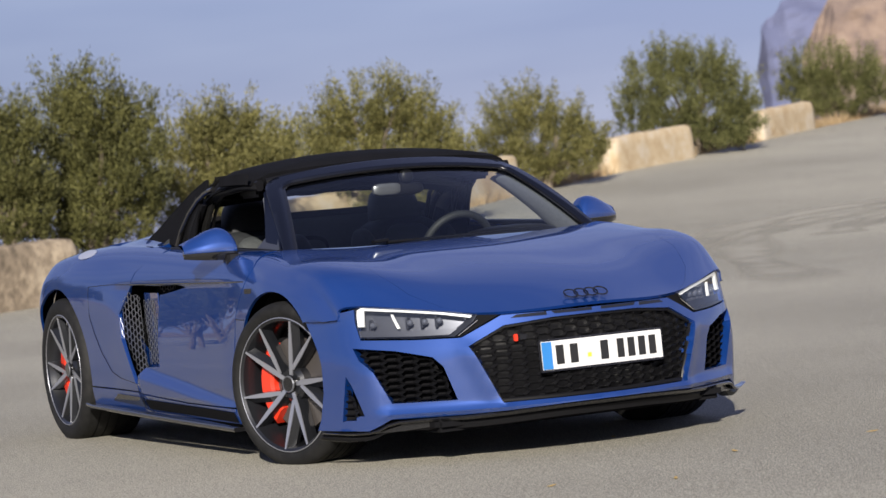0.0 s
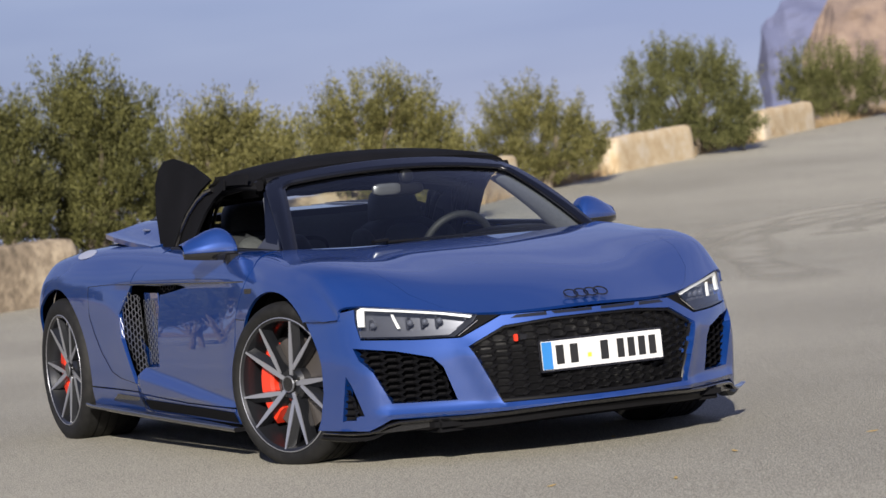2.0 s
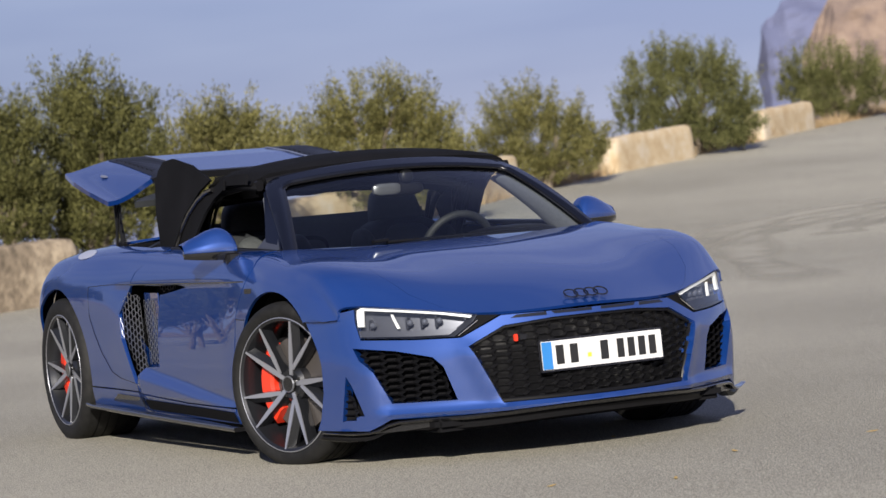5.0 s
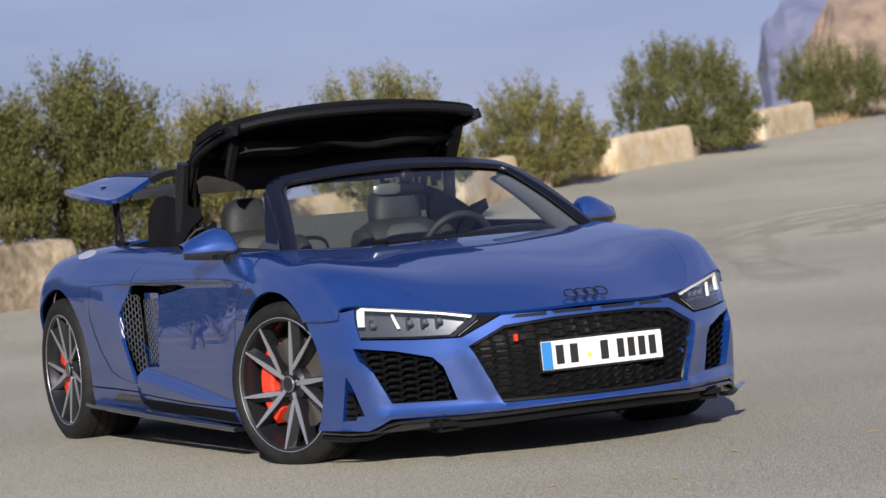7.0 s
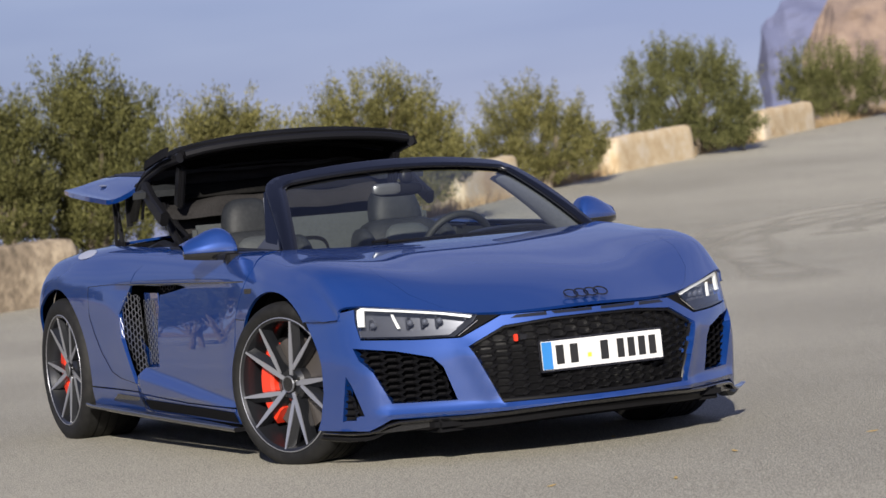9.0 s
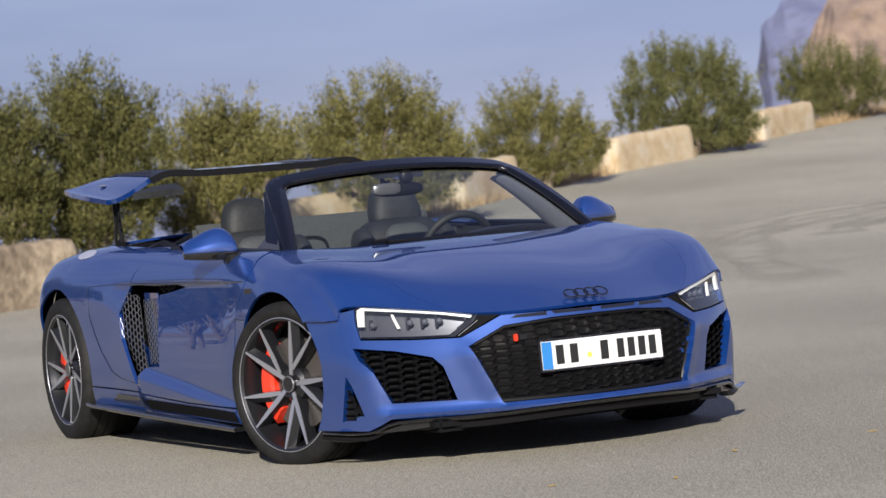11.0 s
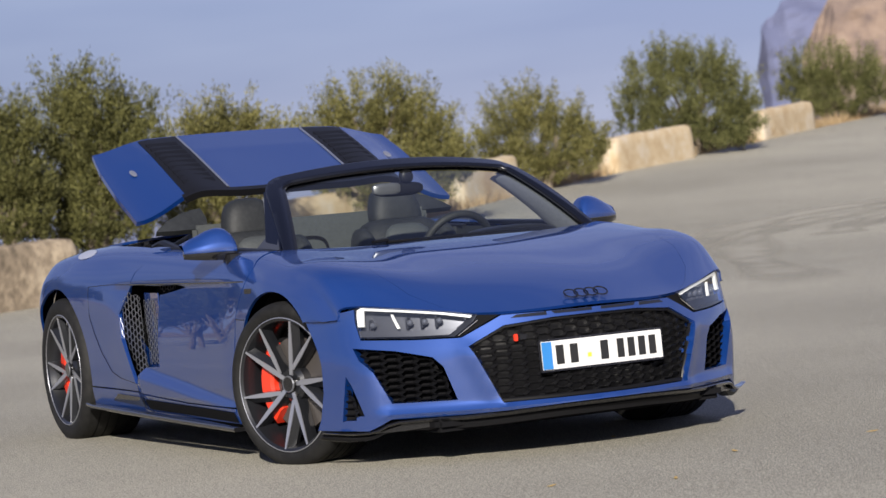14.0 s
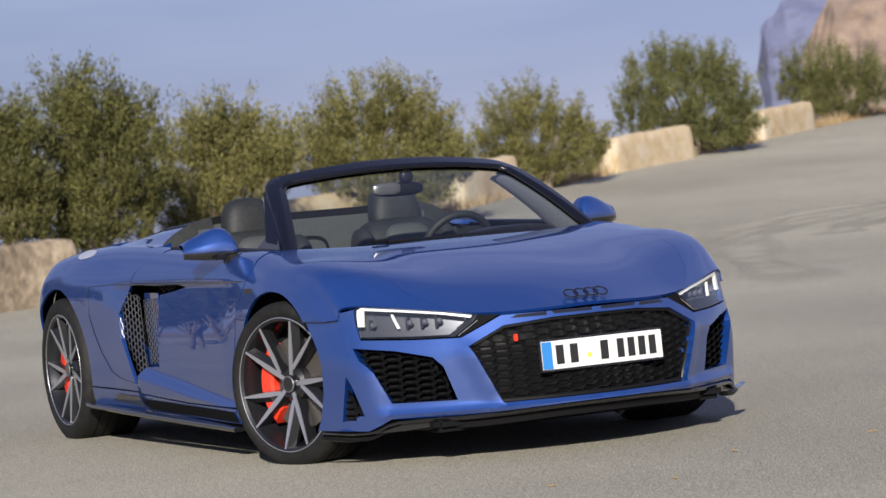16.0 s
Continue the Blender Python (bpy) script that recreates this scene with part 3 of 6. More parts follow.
GS, GU = np.meshgrid(np.linspace(0.93, -3.5, 500), np.linspace(0, 1, 240), indexing='ij')
GP = body(GS, GU)


def place(kind, a, b):
    """(s, u) of a point of the flank, kind f: (x, z), or of the top, kind t: (x, y)."""
    sub = GP[..., 2] if kind == 'f' else np.abs(GP[..., 1])
    ok = (GU > 1.7 / NK) if kind == 'f' else (GU < 3.2 / NK)
    e = np.where(ok, (GP[..., 0] - a) ** 2 + (sub - abs(b)) ** 2, 9)
    i = np.unravel_index(np.argmin(e), e.shape)
    s, u = GS[i], GU[i]
    ax = 2 if kind == 'f' else 1
    for _ in range(6):
        p, ps, pu = body([s, s + 1e-4, s], [u, u, u + 1e-4])
        m = np.array([[ps[0] - p[0], pu[0] - p[0]], [ps[ax] - p[ax], pu[ax] - p[ax]]]) / 1e-4
        if abs(np.linalg.det(m)) < 1e-4:
            break
        ds_, du_ = np.linalg.solve(m, [a - p[0], abs(b) - p[ax]])
        s, u = min(0.93, s + max(-0.03, min(0.03, ds_))), min(1, max(0, u + max(-0.02, min(0.02, du_))))
    return float(s), float(u)


def clip(poly, axis, value, keep_low):
    out = []
    for p, q in zip(poly, poly[1:] + poly[:1]):
        a = p[axis] - value if keep_low else value - p[axis]
        b = q[axis] - value if keep_low else value - q[axis]
        if a <= 0:
            out.append(p)
        if (a < 0 < b) or (b < 0 < a):
            f = a / (a - b)
            out.append((p[0] + (q[0] - p[0]) * f, p[1] + (q[1] - p[1]) * f))
    return out


def ccw(poly):
    area = sum(p[0] * q[1] - q[0] * p[1] for p, q in zip(poly, poly[1:] + poly[:1]))
    return list(poly) if area > 0 else list(poly)[::-1]


def skin(outlines, lift, step, rim=0.012, flip=False, way=None):
    """A panel: one outline, or several that touch, on a two-way grid, lifted to the surface, with its edges turned inward by rim."""
    if not isinstance(outlines[0], list):
        outlines = [outlines]
    bm = bmesh.new()
    cells = []
    for line in map(ccw, outlines):
        lo = [math.floor(min(p[k] for p in line) / step[k]) for k in (0, 1)]
        hi = [math.ceil(max(p[k] for p in line) / step[k]) for k in (0, 1)]
        for i in range(lo[0], hi[0]):
            strip = clip(clip(list(line), 0, (i + 1) * step[0], True), 0, i * step[0], False)
            if len(strip) < 3:
                continue
            for j in range(lo[1], hi[1]):
                cell = clip(clip(strip, 1, (j + 1) * step[1], True), 1, j * step[1], False)
                if len(cell) >= 3:
                    cells.append(cell)
    flat = [p for c in cells for p in c]
    pts = lift(np.array([p[0] for p in flat]), np.array([p[1] for p in flat]))
    k = 0
    for c in cells:
        vs = []
        for _ in c:
            vs.append(bm.verts.new(pts[k]))
            k += 1
        bm.faces.new(vs[::-1] if flip else vs)
    bmesh.ops.remove_doubles(bm, verts=bm.verts, dist=0.0004)
    bmesh.ops.dissolve_degenerate(bm, edges=bm.edges, dist=0.0003)
    bm.normal_update()
    if rim:
        edges = [e for e in bm.edges if e.is_boundary]
        nm = {v: v.normal.copy() for e in edges for v in e.verts}
        made = bmesh.ops.extrude_edge_only(bm, edges=edges)["geom"]
        near = {tuple(round(c, 5) for c in v.co): w for v, w in nm.items()}
        for v in made:
            if isinstance(v, bmesh.types.BMVert):
                w = near.get(tuple(round(c, 5) for c in v.co))
                if w:
                    v.co -= (Vector(way) if way else w) * rim
    return bm


def mirrored(bm):
    other = bm.copy()
    for v in other.verts:
        v.co.y = -v.co.y
    bmesh.ops.reverse_faces(other, faces=other.faces)
    return other


def part(name, bm, mat, parent, label="", smooth=True, angle=32):
    ob = link(name, bm, mat, smooth, parent)
    if smooth:
        ob.data.set_sharp_from_angle(angle=radians(angle))
    if label:
        ob["label"] = label
    return ob


def both(name, bm, mat, parent, label="", smooth=True):
    """The part on the car's left, and its mirror image on the right."""
    other = mirrored(bm)
    return part(name, bm, mat, parent, label, smooth), part(name, other, mat, parent, label, smooth)


def arc(kind, cx, cz, r, a0, a1, n):
    return [(kind, cx + r * math.cos(radians(a0 + (a1 - a0) * i / n)), cz + r * math.sin(radians(a0 + (a1 - a0) * i / n))) for i in range(n + 1)]


def outline(points):
    return [place(*p) if isinstance(p[0], str) else p for p in points]


car = tagged(new("sports_car"), "blue two-seat roadster with black folding soft top, parked", "car")

FINE = (0.03, 0.012)
# hood: the seam runs from the windscreen's foot to the lamp's inner end
seam = [('t', -0.26, 0.63), ('t', 0.0, 0.655), ('t', 0.25, 0.67), ('t', 0.45, 0.655), ('t', 0.60, 0.61), ('t', 0.72, 0.53), ('t', 0.80, 0.445)]
SEAM = outline(seam)
half = [place('t', -0.16, 0.001)] + [place('t', -0.18, 0.3)] + SEAM + [(0.925, SEAM[-1][1]), (0.925, 0.0)]
hood_line = half + [(s, -u) for s, u in half[-2:0:-1]]
part("hood", skin(hood_line, body, FINE), PAINT, car, "blue hood with a shallow crease")

fender = [(s, u + 0.0005) for s, u in SEAM] + [(0.925, SEAM[-1][1] + 0.0005), (0.925, 2.05 / NK), (0.925, 2.9 / NK)]
fender += outline([('f', 0.50, 0.576), ('f', 0.40, 0.570), ('f', 0.27, 0.572)] + arc('f', 0.0, 0.335, 0.362, 46, 200, 24) + [('f', -0.345, 0.16), ('f', -0.452, 0.16), ('f', -0.452, 0.205), ('f', -0.425, 0.39), ('f', -0.372, 0.60), ('f', -0.305, 0.72), ('f', -0.285, 0.79), ('t', -0.33, 0.74)])
both("front_fender", skin(fender, body, FINE), PAINT, car)

door = outline([('f', -0.312, 0.72), ('f', -0.379, 0.60), ('f', -0.432, 0.39), ('f', -0.46, 0.225), ('f', -1.0, 0.232), ('f', -1.60, 0.262), ('f', -1.64, 0.30), ('f', -1.52, 0.372), ('f', -1.35, 0.378), ('f', -1.36, 0.69), ('f', -1.04, 0.722), ('f', -1.16, 0.735),
                ('f', -1.70, 0.742), ('f', -1.66, 0.79), ('f', -1.58, 0.835), ('f', -1.46, 0.872), ('t', -1.44, 0.765), ('t', -0.9, 0.745), ('t', -0.36, 0.74), ('f', -0.292, 0.79)])
both("door", skin(door, body, (0.02, 0.0035)), PAINT, car)

quarter = outline([('f', -1.708, 0.742), ('f', -1.82, 0.61), ('f', -1.79, 0.50), ('f', -1.65, 0.30), ('f', -1.61, 0.262), ('f', -2.27, 0.275)] + arc('f', -2.65, 0.345, 0.388, -6, 190, 30)
                  + [('f', -3.04, 0.22), ('f', -3.33, 0.24), ('f', -3.36, 0.66), ('t', -3.30, 0.66), ('t', -2.53, 0.66), ('t', -2.465, 0.765), ('t', -2.1, 0.797), ('t', -1.72, 0.80), ('t', -1.66, 0.775), ('t', -1.50, 0.765), ('f', -1.468, 0.868), ('f', -1.588, 0.831), ('f', -1.668, 0.79)])
both("rear_quarter", skin(quarter, body, (0.03, 0.006)), PAINT, car)
tail = [(-2.53, 0.66 / 0.81 * 2 / NK), (-3.45, 0.66 / 0.75 * 2 / NK)]
part("tail_deck", skin([tail[0], tail[1], (-3.45, -tail[1][1]), (-2.53, -tail[0][1])], body, FINE), PAINT, car)
skirt = outline([('f', -0.46, 0.218), ('f', -0.46, 0.155), ('f', -2.29, 0.172), ('f', -2.275, 0.268), ('f', -1.6, 0.255), ('f', -1.0, 0.225)])
both("side_skirt", skin(skirt, body, FINE), PAINT, car)


def bar(points, wide, high, roll=0.0):
    """A bar of rectangular section with chamfered edges along points."""
    bm = bmesh.new()
    rings = []
    for i, p in enumerate(points):
        p = Vector(p)
        t = (Vector(points[min(i + 1, len(points) - 1)]) - Vector(points[max(i - 1, 0)])).normalized()
        u = t.cross(Vector((0, 0, 1))).normalized()
        w = u.cross(t)
        a, c = wide / 2, min(wide, high) * 0.25
        b = high / 2
        rings.append([bm.verts.new(p + u * x + w * y) for x, y in ((a - c, b), (a, b - c), (a, c - b), (a - c, -b), (c - a, -b), (-a, c - b), (-a, b - c), (c - a, b))])
    for r, q in zip(rings, rings[1:]):
        for k in range(8):
            bm.faces.new((r[k], r[(k + 1) % 8], q[(k + 1) % 8], q[k]))
    bm.faces.new(rings[0][::-1])
    bm.faces.new(rings[-1])
    bmesh.ops.recalc_face_normals(bm, faces=bm.faces)
    return bm


# sill: a flat dark sheet paints a recess's shade, with a slim satin blade below it
both("skirt_blade", bar([(-0.42, 0.945, 0.137), (-0.9, 0.95, 0.148), (-1.6, 0.955, 0.165), (-2.2, 0.962, 0.182), (-2.30, 0.955, 0.188)], 0.06, 0.018), GLOSS_BLACK, car, "gloss black side skirt blade")
both("skirt_shade_sheet", skin(outline([('f', -0.47, 0.205), ('f', -0.47, 0.16), ('f', -1.55, 0.185), ('f', -1.55, 0.232), ('f', -1.2, 0.222)]), lambda s, u: body(s, u) + np.array([0, 0.0025, 0]), FINE, 0), CAVITY, car, "dark sheet painting a recess's shade on the sill")
both("skirt_glint", skin(outline([('f', -1.58, 0.188), ('f', -2.03, 0.212), ('f', -1.95, 0.245), ('f', -1.58, 0.232)]), lambda s, u: body(s, u) + np.array([0, 0.004, 0]), FINE, 0), GLOSS_BLACK, car, "glossy black sill insert")

# ---- the car: front ----
X_NOSE = curve([(0.66, 0.918), (0.62, 0.939), (0.57, 0.947), (0.50, 0.969), (0.44, 0.99), (0.32, 0.995), (0.22, 0.99), (0.12, 0.985)])


def nose(y, z, push=0.0):
    y, z = np.asarray(y, float), np.asarray(z, float)
    a = np.abs(y)
    corner = 2.0 * 0.015 * np.log1p(np.exp(np.clip((a - 0.85) / 0.015, -40, 40)))
    return np.stack([X_NOSE(z) - 0.65 * a**2 - corner + push, y, z], -1)
STEP = (0.022, 0.016)
LAMP = [(0.798, 0.612), (0.786, 0.620), (0.674, 0.604), (0.544, 0.583), (0.435, 0.559), (0.454, 0.535), (0.524, 0.484), (0.652, 0.488), (0.800, 0.500), (0.804, 0.556)]
INTAKE = [(0.829, 0.466), (0.711, 0.446), (0.605, 0.414), (0.575, 0.376), (0.537, 0.247), (0.735, 0.249), (0.786, 0.37), (0.821, 0.418)]
VENT = [(0.855, 0.362), (0.846, 0.333), (0.818, 0.213), (0.866, 0.188)]


def shift(poly, m):
    c = (sum(p[0] for p in poly) / len(poly), sum(p[1] for p in poly) / len(poly))
    return [(c[0] + (p[0] - c[0]) * m, c[1] + (p[1] - c[1]) * m) for p in poly]


bumper = [
    [(0.0, 0.549), (0.36, 0.549), (0.505, 0.478), (0.524, 0.478), (0.652, 0.482), (0.803, 0.494), (0.808, 0.556), (0.806, 0.612), (0.845, 0.602), (0.912, 0.588), (0.903, 0.50), (0.9007, 0.466), INTAKE[0], INTAKE[1], INTAKE[2], (0.492, 0.444), (0.36, 0.511), (0.18, 0.526), (0.0, 0.528)],
    [(0.492, 0.444), INTAKE[2], INTAKE[3], INTAKE[4], (0.398, 0.224)],
    [(0.398, 0.224), INTAKE[4], INTAKE[5], (0.745, 0.190), (0.524, 0.190), (0.15, 0.204), (0.0, 0.205), (0.0, 0.224)],
    [INTAKE[0], INTAKE[7], INTAKE[6], INTAKE[5], (0.745, 0.190), (0.808, 0.150), VENT[2], VENT[1], VENT[0]],
    [INTAKE[0], VENT[0], VENT[3], VENT[2], (0.808, 0.150), (0.912, 0.155), (0.905, 0.2), (0.898, 0.3), (0.898, 0.4), (0.9007, 0.466)]]


def sculpt(y, z):
    """The bumper's skin, with the proud fin beside the outer intake and a shelf along the lower lip."""
    p = nose(y, z)
    a = np.abs(y)
    fin = np.exp(-(((a - (0.800 + 0.15 * (z - 0.3))) / 0.035) ** 2)) * np.clip((0.46 - z) / 0.1, 0, 1)
    lip = np.exp(-(((z - 0.205) / 0.018) ** 2)) * np.clip((0.80 - a) / 0.05, 0, 1)
    ridge = np.exp(-(((a - (0.495 + 0.40 * (z - 0.444))) / 0.03) ** 2)) * np.clip((0.47 - z) / 0.05, 0, 1)
    p[..., 0] += 0.018 * fin + 0.022 * lip + 0.014 * ridge
    return p


both("front_bumper", skin(bumper, sculpt, STEP, 0.045), PAINT, car)


def inside(p, poly):
    hit = False
    for (x1, y1), (x2, y2) in zip(poly, poly[1:] + poly[:1]):
        if (y1 > p[1]) != (y2 > p[1]) and p[0] < (x2 - x1) * (p[1] - y1) / (y2 - y1) + x1:
            hit = not hit
    return hit


def honeycomb(poly, surface, wide, high, web, deep, fill=None):
    """Hexagonal cells within poly: a raised web with walls that run back; fill sets a sunken plate into each cell."""
    bm = bmesh.new()
    lo = [min(p[k] for p in poly) for k in (0, 1)]
    hi = [max(p[k] for p in poly) for k in (0, 1)]
    cols, rows = int((hi[0] - lo[0]) / (0.8 * wide)) + 3, int((hi[1] - lo[1]) / high) + 3
    for i in range(cols):
        for j in range(rows):
            c = (lo[0] + (i - 0.5) * 0.8 * wide, lo[1] + (j - 0.5 + (0.5 if i % 2 else 0)) * high)
            if not inside(c, poly):
                continue
            hexa = [(wide / 2, 0), (wide * 0.3, high / 2), (-wide * 0.3, high / 2), (-wide / 2, 0), (-wide * 0.3, -high / 2), (wide * 0.3, -high / 2)]
            out, mid, inn = [], [], []
            for x, y in hexa:
                k = 1.0
                while k > 0.1 and not inside((c[0] + x * k, c[1] + y * k), poly):
                    k -= 0.08
                ln = math.hypot(x, y) * k
                f = k * max(0.15, (ln - web) / max(ln, 1e-6))
                g = k * max(0.15, (ln - web * 0.45) / max(ln, 1e-6))
                out.append((c[0] + x * k, c[1] + y * k))
                mid.append((c[0] + x * g, c[1] + y * g))
                inn.append((c[0] + x * f, c[1] + y * f))

            def ring(pts, push):
                q = surface(np.array([p[0] for p in pts]), np.array([p[1] for p in pts]))
                return [bm.verts.new(v + np.array([push, 0, 0])) for v in q]
            a, b, d, e = ring(out, -0.004), ring(mid, 0.0), ring(inn, -0.006), ring(inn, -deep)
            for r, q in ((a, b), (b, d), (d, e)):
                for k in range(6):
                    bm.faces.new((r[k], r[(k + 1) % 6], q[(k + 1) % 6], q[k]))
            if fill:
                bm.faces.new([bm.verts.new(v.co + Vector((-fill + deep - 0.75 * (c[1] - v.co.z), 0, 0))) for v in e])
    bmesh.ops.remove_doubles(bm, verts=bm.verts, dist=0.0008)
    return bm


def cave(poly, surface, push):
    return skin(poly, lambda a, b: surface(a, b) + np.array([push, 0, 0]), (0.05, 0.05), 0)


full = [(-0.398, 0.224), (-0.492, 0.444), (-0.36, 0.511), (-0.18, 0.526), (0.0, 0.528), (0.18, 0.526), (0.36, 0.511), (0.492, 0.444), (0.398, 0.224)]
grille = part("radiator_grille", honeycomb(shift(full, 1.03), lambda y, z: nose(y, z, -0.022), 0.066, 0.0275, 0.0052, 0.030, 0.015), GRILLE_BLACK, car, "gloss black honeycomb grille", False)
def ledge(f):
    a, b = full[int(f) % 9], full[(int(f) + 1) % 9]
    k = f - int(f)
    return nose((a[0] + (b[0] - a[0]) * k) * 0.975, 0.376 + (a[1] + (b[1] - a[1]) * k - 0.376) * 0.96, -0.024)


part("grille_frame", bar([ledge(0.125 * k) for k in range(73)], 0.022, 0.016), SATIN_BLACK, grille)
part("grille_backing", cave(shift(full, 1.06), nose, -0.062), SATIN_BLACK, grille)
for sg in (1, -1):
    side = [(sg * y, z) for y, z in INTAKE]
    g = part("side_intake", honeycomb(shift(side, 1.04), lambda y, z: nose(y, z, -0.03), 0.060, 0.0255, 0.0045, 0.03), SATIN_BLACK, car, "black honeycomb air intake", False)
    part("intake_backing", cave(shift(side, 1.06), nose, -0.075), CAVITY, g)
    v = [(sg * y, z) for y, z in VENT]
    g = part("corner_vent", honeycomb(shift(v, 1.15), lambda y, z: nose(y, z, -0.02), 0.06, 0.0255, 0.0045, 0.02), SATIN_BLACK, car, "black corner air vent", False)
    part("vent_backing", cave(shift(v, 1.12), nose, -0.05), CAVITY, g)

# slots under the hood's edge, on a dark strip
for sg in (1, -1):
    part("hood_slot", skin([(sg * 0.02, 0.5385), (sg * 0.17, 0.5385), (sg * 0.18, 0.5485), (sg * 0.02, 0.5485)], lambda y, z: nose(y, z, 0.003), STEP, 0.01), GLOSS_BLACK, car)
    part("hood_slot", skin([(sg * 0.20, 0.536), (sg * 0.33, 0.536), (sg * 0.31, 0.5465), (sg * 0.20, 0.5485)], lambda y, z: nose(y, z, 0.003), STEP, 0.01), GLOSS_BLACK, car)

# headlamps: housing, light guide, modules and a clear lens
for sg in (1, -1):
    m = [(sg * y, z) for y, z in LAMP]
    lamp = part("headlamp", skin(shift(m, 0.995), lambda y, z: nose(y, z, -0.075), STEP, -0.073, way=(1, 0, 0)), LAMP_GREY, car, "LED headlamp with a white light guide")
    guide = [(0.796, 0.606), (0.782, 0.6155), (0.674, 0.598), (0.544, 0.577), (0.452, 0.557), (0.458, 0.550), (0.544, 0.5695), (0.674, 0.5905), (0.776, 0.6055), (0.781, 0.545), (0.798, 0.545)]
    part("light_guide", skin([(sg * y, z) for y, z in guide], lambda y, z: nose(y, z, -0.012), STEP, 0.012), LED, lamp, "white LED light guide")
    part("light_bar", skin([(sg * y, z) for y, z in ((0.698, 0.583), (0.692, 0.583), (0.678, 0.530), (0.686, 0.528))], lambda y, z: nose(y, z, -0.015), STEP, 0.01), LED, lamp, "white LED light bar")
    for yy in (0.745, 0.635, 0.59, 0.545):
        mod = bmesh.new()
        c = nose(sg * yy, 0.545, -0.045)
        bmesh.ops.create_uvsphere(mod, u_segments=14, v_segments=8, radius=0.0135, matrix=Matrix.Translation(c))
        part("projector", mod, LAMP_GLASS, lamp)
        box = bmesh.new()
        bmesh.ops.create_cube(box, size=1, matrix=Matrix.Translation(nose(sg * yy, 0.543, -0.06)) @ Matrix.Rotation(-sg * 0.7, 4, 'Z') @ Matrix.Diagonal((0.01, 0.042, 0.046, 1)))
        bmesh.ops.bevel(box, geom=box.edges[:], offset=0.004, segments=2, affect='EDGES')
        part("module", box, LAMP_GREY, lamp)
    part("reflector_shelf", skin([(sg * y, z) for y, z in ((0.80, 0.506), (0.645, 0.495), (0.53, 0.492), (0.50, 0.512), (0.645, 0.518), (0.80, 0.530))], lambda y, z: nose(y, z, -0.028), STEP, 0.006), LAMP_GREY, lamp)
    lens = part("lens", skin(m, lambda y, z: nose(y, z, 0.002), STEP, 0), LENS, lamp, "clear lamp lens")
    lens.visible_shadow = False
    wedge = [(sg * y, z) for y, z in ((0.433, 0.5575), (0.362, 0.552), (0.503, 0.481), (0.522, 0.484), (0.452, 0.535))]
    part("lamp_wedge", skin(wedge, lambda y, z: nose(y, z, -0.012), STEP, 0.02), CAVITY, lamp)
    part("wedge_fin", bar([nose(sg * 0.44, 0.538, 0.0), nose(sg * 0.512, 0.487, 0.0)], 0.004, 0.004), CHROME, lamp)

# splitter: a gloss black blade that steps up towards the middle, with upturned ends
def blade(z_of, push, deep, high):
    pts = [(0.935 * math.sin(a), 0) for a in np.linspace(-math.pi / 2, math.pi / 2, 61)]
    bm = bmesh.new()
    rows = []
    for y, _ in pts:
        z = z_of(abs(y))
        x = 0.992 - 0.63 * y * y + push
        hi_ = high * (1 - 0.75 * (abs(y) / 0.935) ** 4)
        back_ = deep * max(0.0, 1 - abs(y) / 0.93) + 0.03
        rows.append([bm.verts.new(q) for q in ((x, y, z), (x + 0.004, y, z - hi_ * 0.3), (x - 0.006, y, z - hi_), (x - back_, y, z - hi_ - 0.004), (x - back_, y, z))])
    for r, q in zip(rows, rows[1:]):
        for k in range(5):
            bm.faces.new((r[k], r[(k + 1) % 5], q[(k + 1) % 5], q[k]))
    bm.faces.new(rows[0])
    bm.faces.new(rows[-1][::-1])
    bmesh.ops.recalc_face_normals(bm, faces=bm.faces)
    return bm


LIP = curve([(0, 0.203), (0.15, 0.202), (0.5, 0.187), (0.70, 0.183), (0.745, 0.178), (0.79, 0.152), (0.83, 0.146), (0.90, 0.149), (0.96, 0.158)])
part("splitter", blade(lambda a: float(LIP(a)), 0.006, 0.30, 0.016), GLOSS_BLACK, car, "gloss black front splitter blade")
part("chin", blade(lambda a: float(LIP(a)) - 0.016, -0.035, 0.30, 0.034), SATIN_BLACK, car, "black chin under the front bumper")
for sg in (1, -1):
    part("splitter_step", skin([(sg * y, z) for y, z in ((0.79, 0.138), (0.70, 0.168), (0.56, 0.172), (0.62, 0.152), (0.70, 0.143))], lambda y, z: nose(y, z, -0.012), STEP, 0.03), GLOSS_BLACK, car)

# number plate: white, with plain bars for its characters
plate_pose = pose(0.972, 0, 0.384, 0, 87.8, 0) @ pose(0, 0, 0, 0, 0, 90)


def flat_box(w, h, d, x=0.0, y=0.0, z=0.0, bevel=0.0, m=None):
    bm = bmesh.new()
    bmesh.ops.create_cube(bm, size=1, matrix=Matrix.Translation((x, y, z)) @ Matrix.Diagonal((w, h, d, 1)))
    if bevel:
        bmesh.ops.bevel(bm, geom=bm.edges[:], offset=bevel, segments=2, affect='EDGES')
    if m:
        bmesh.ops.transform(bm, matrix=m, verts=bm.verts)
    return bm


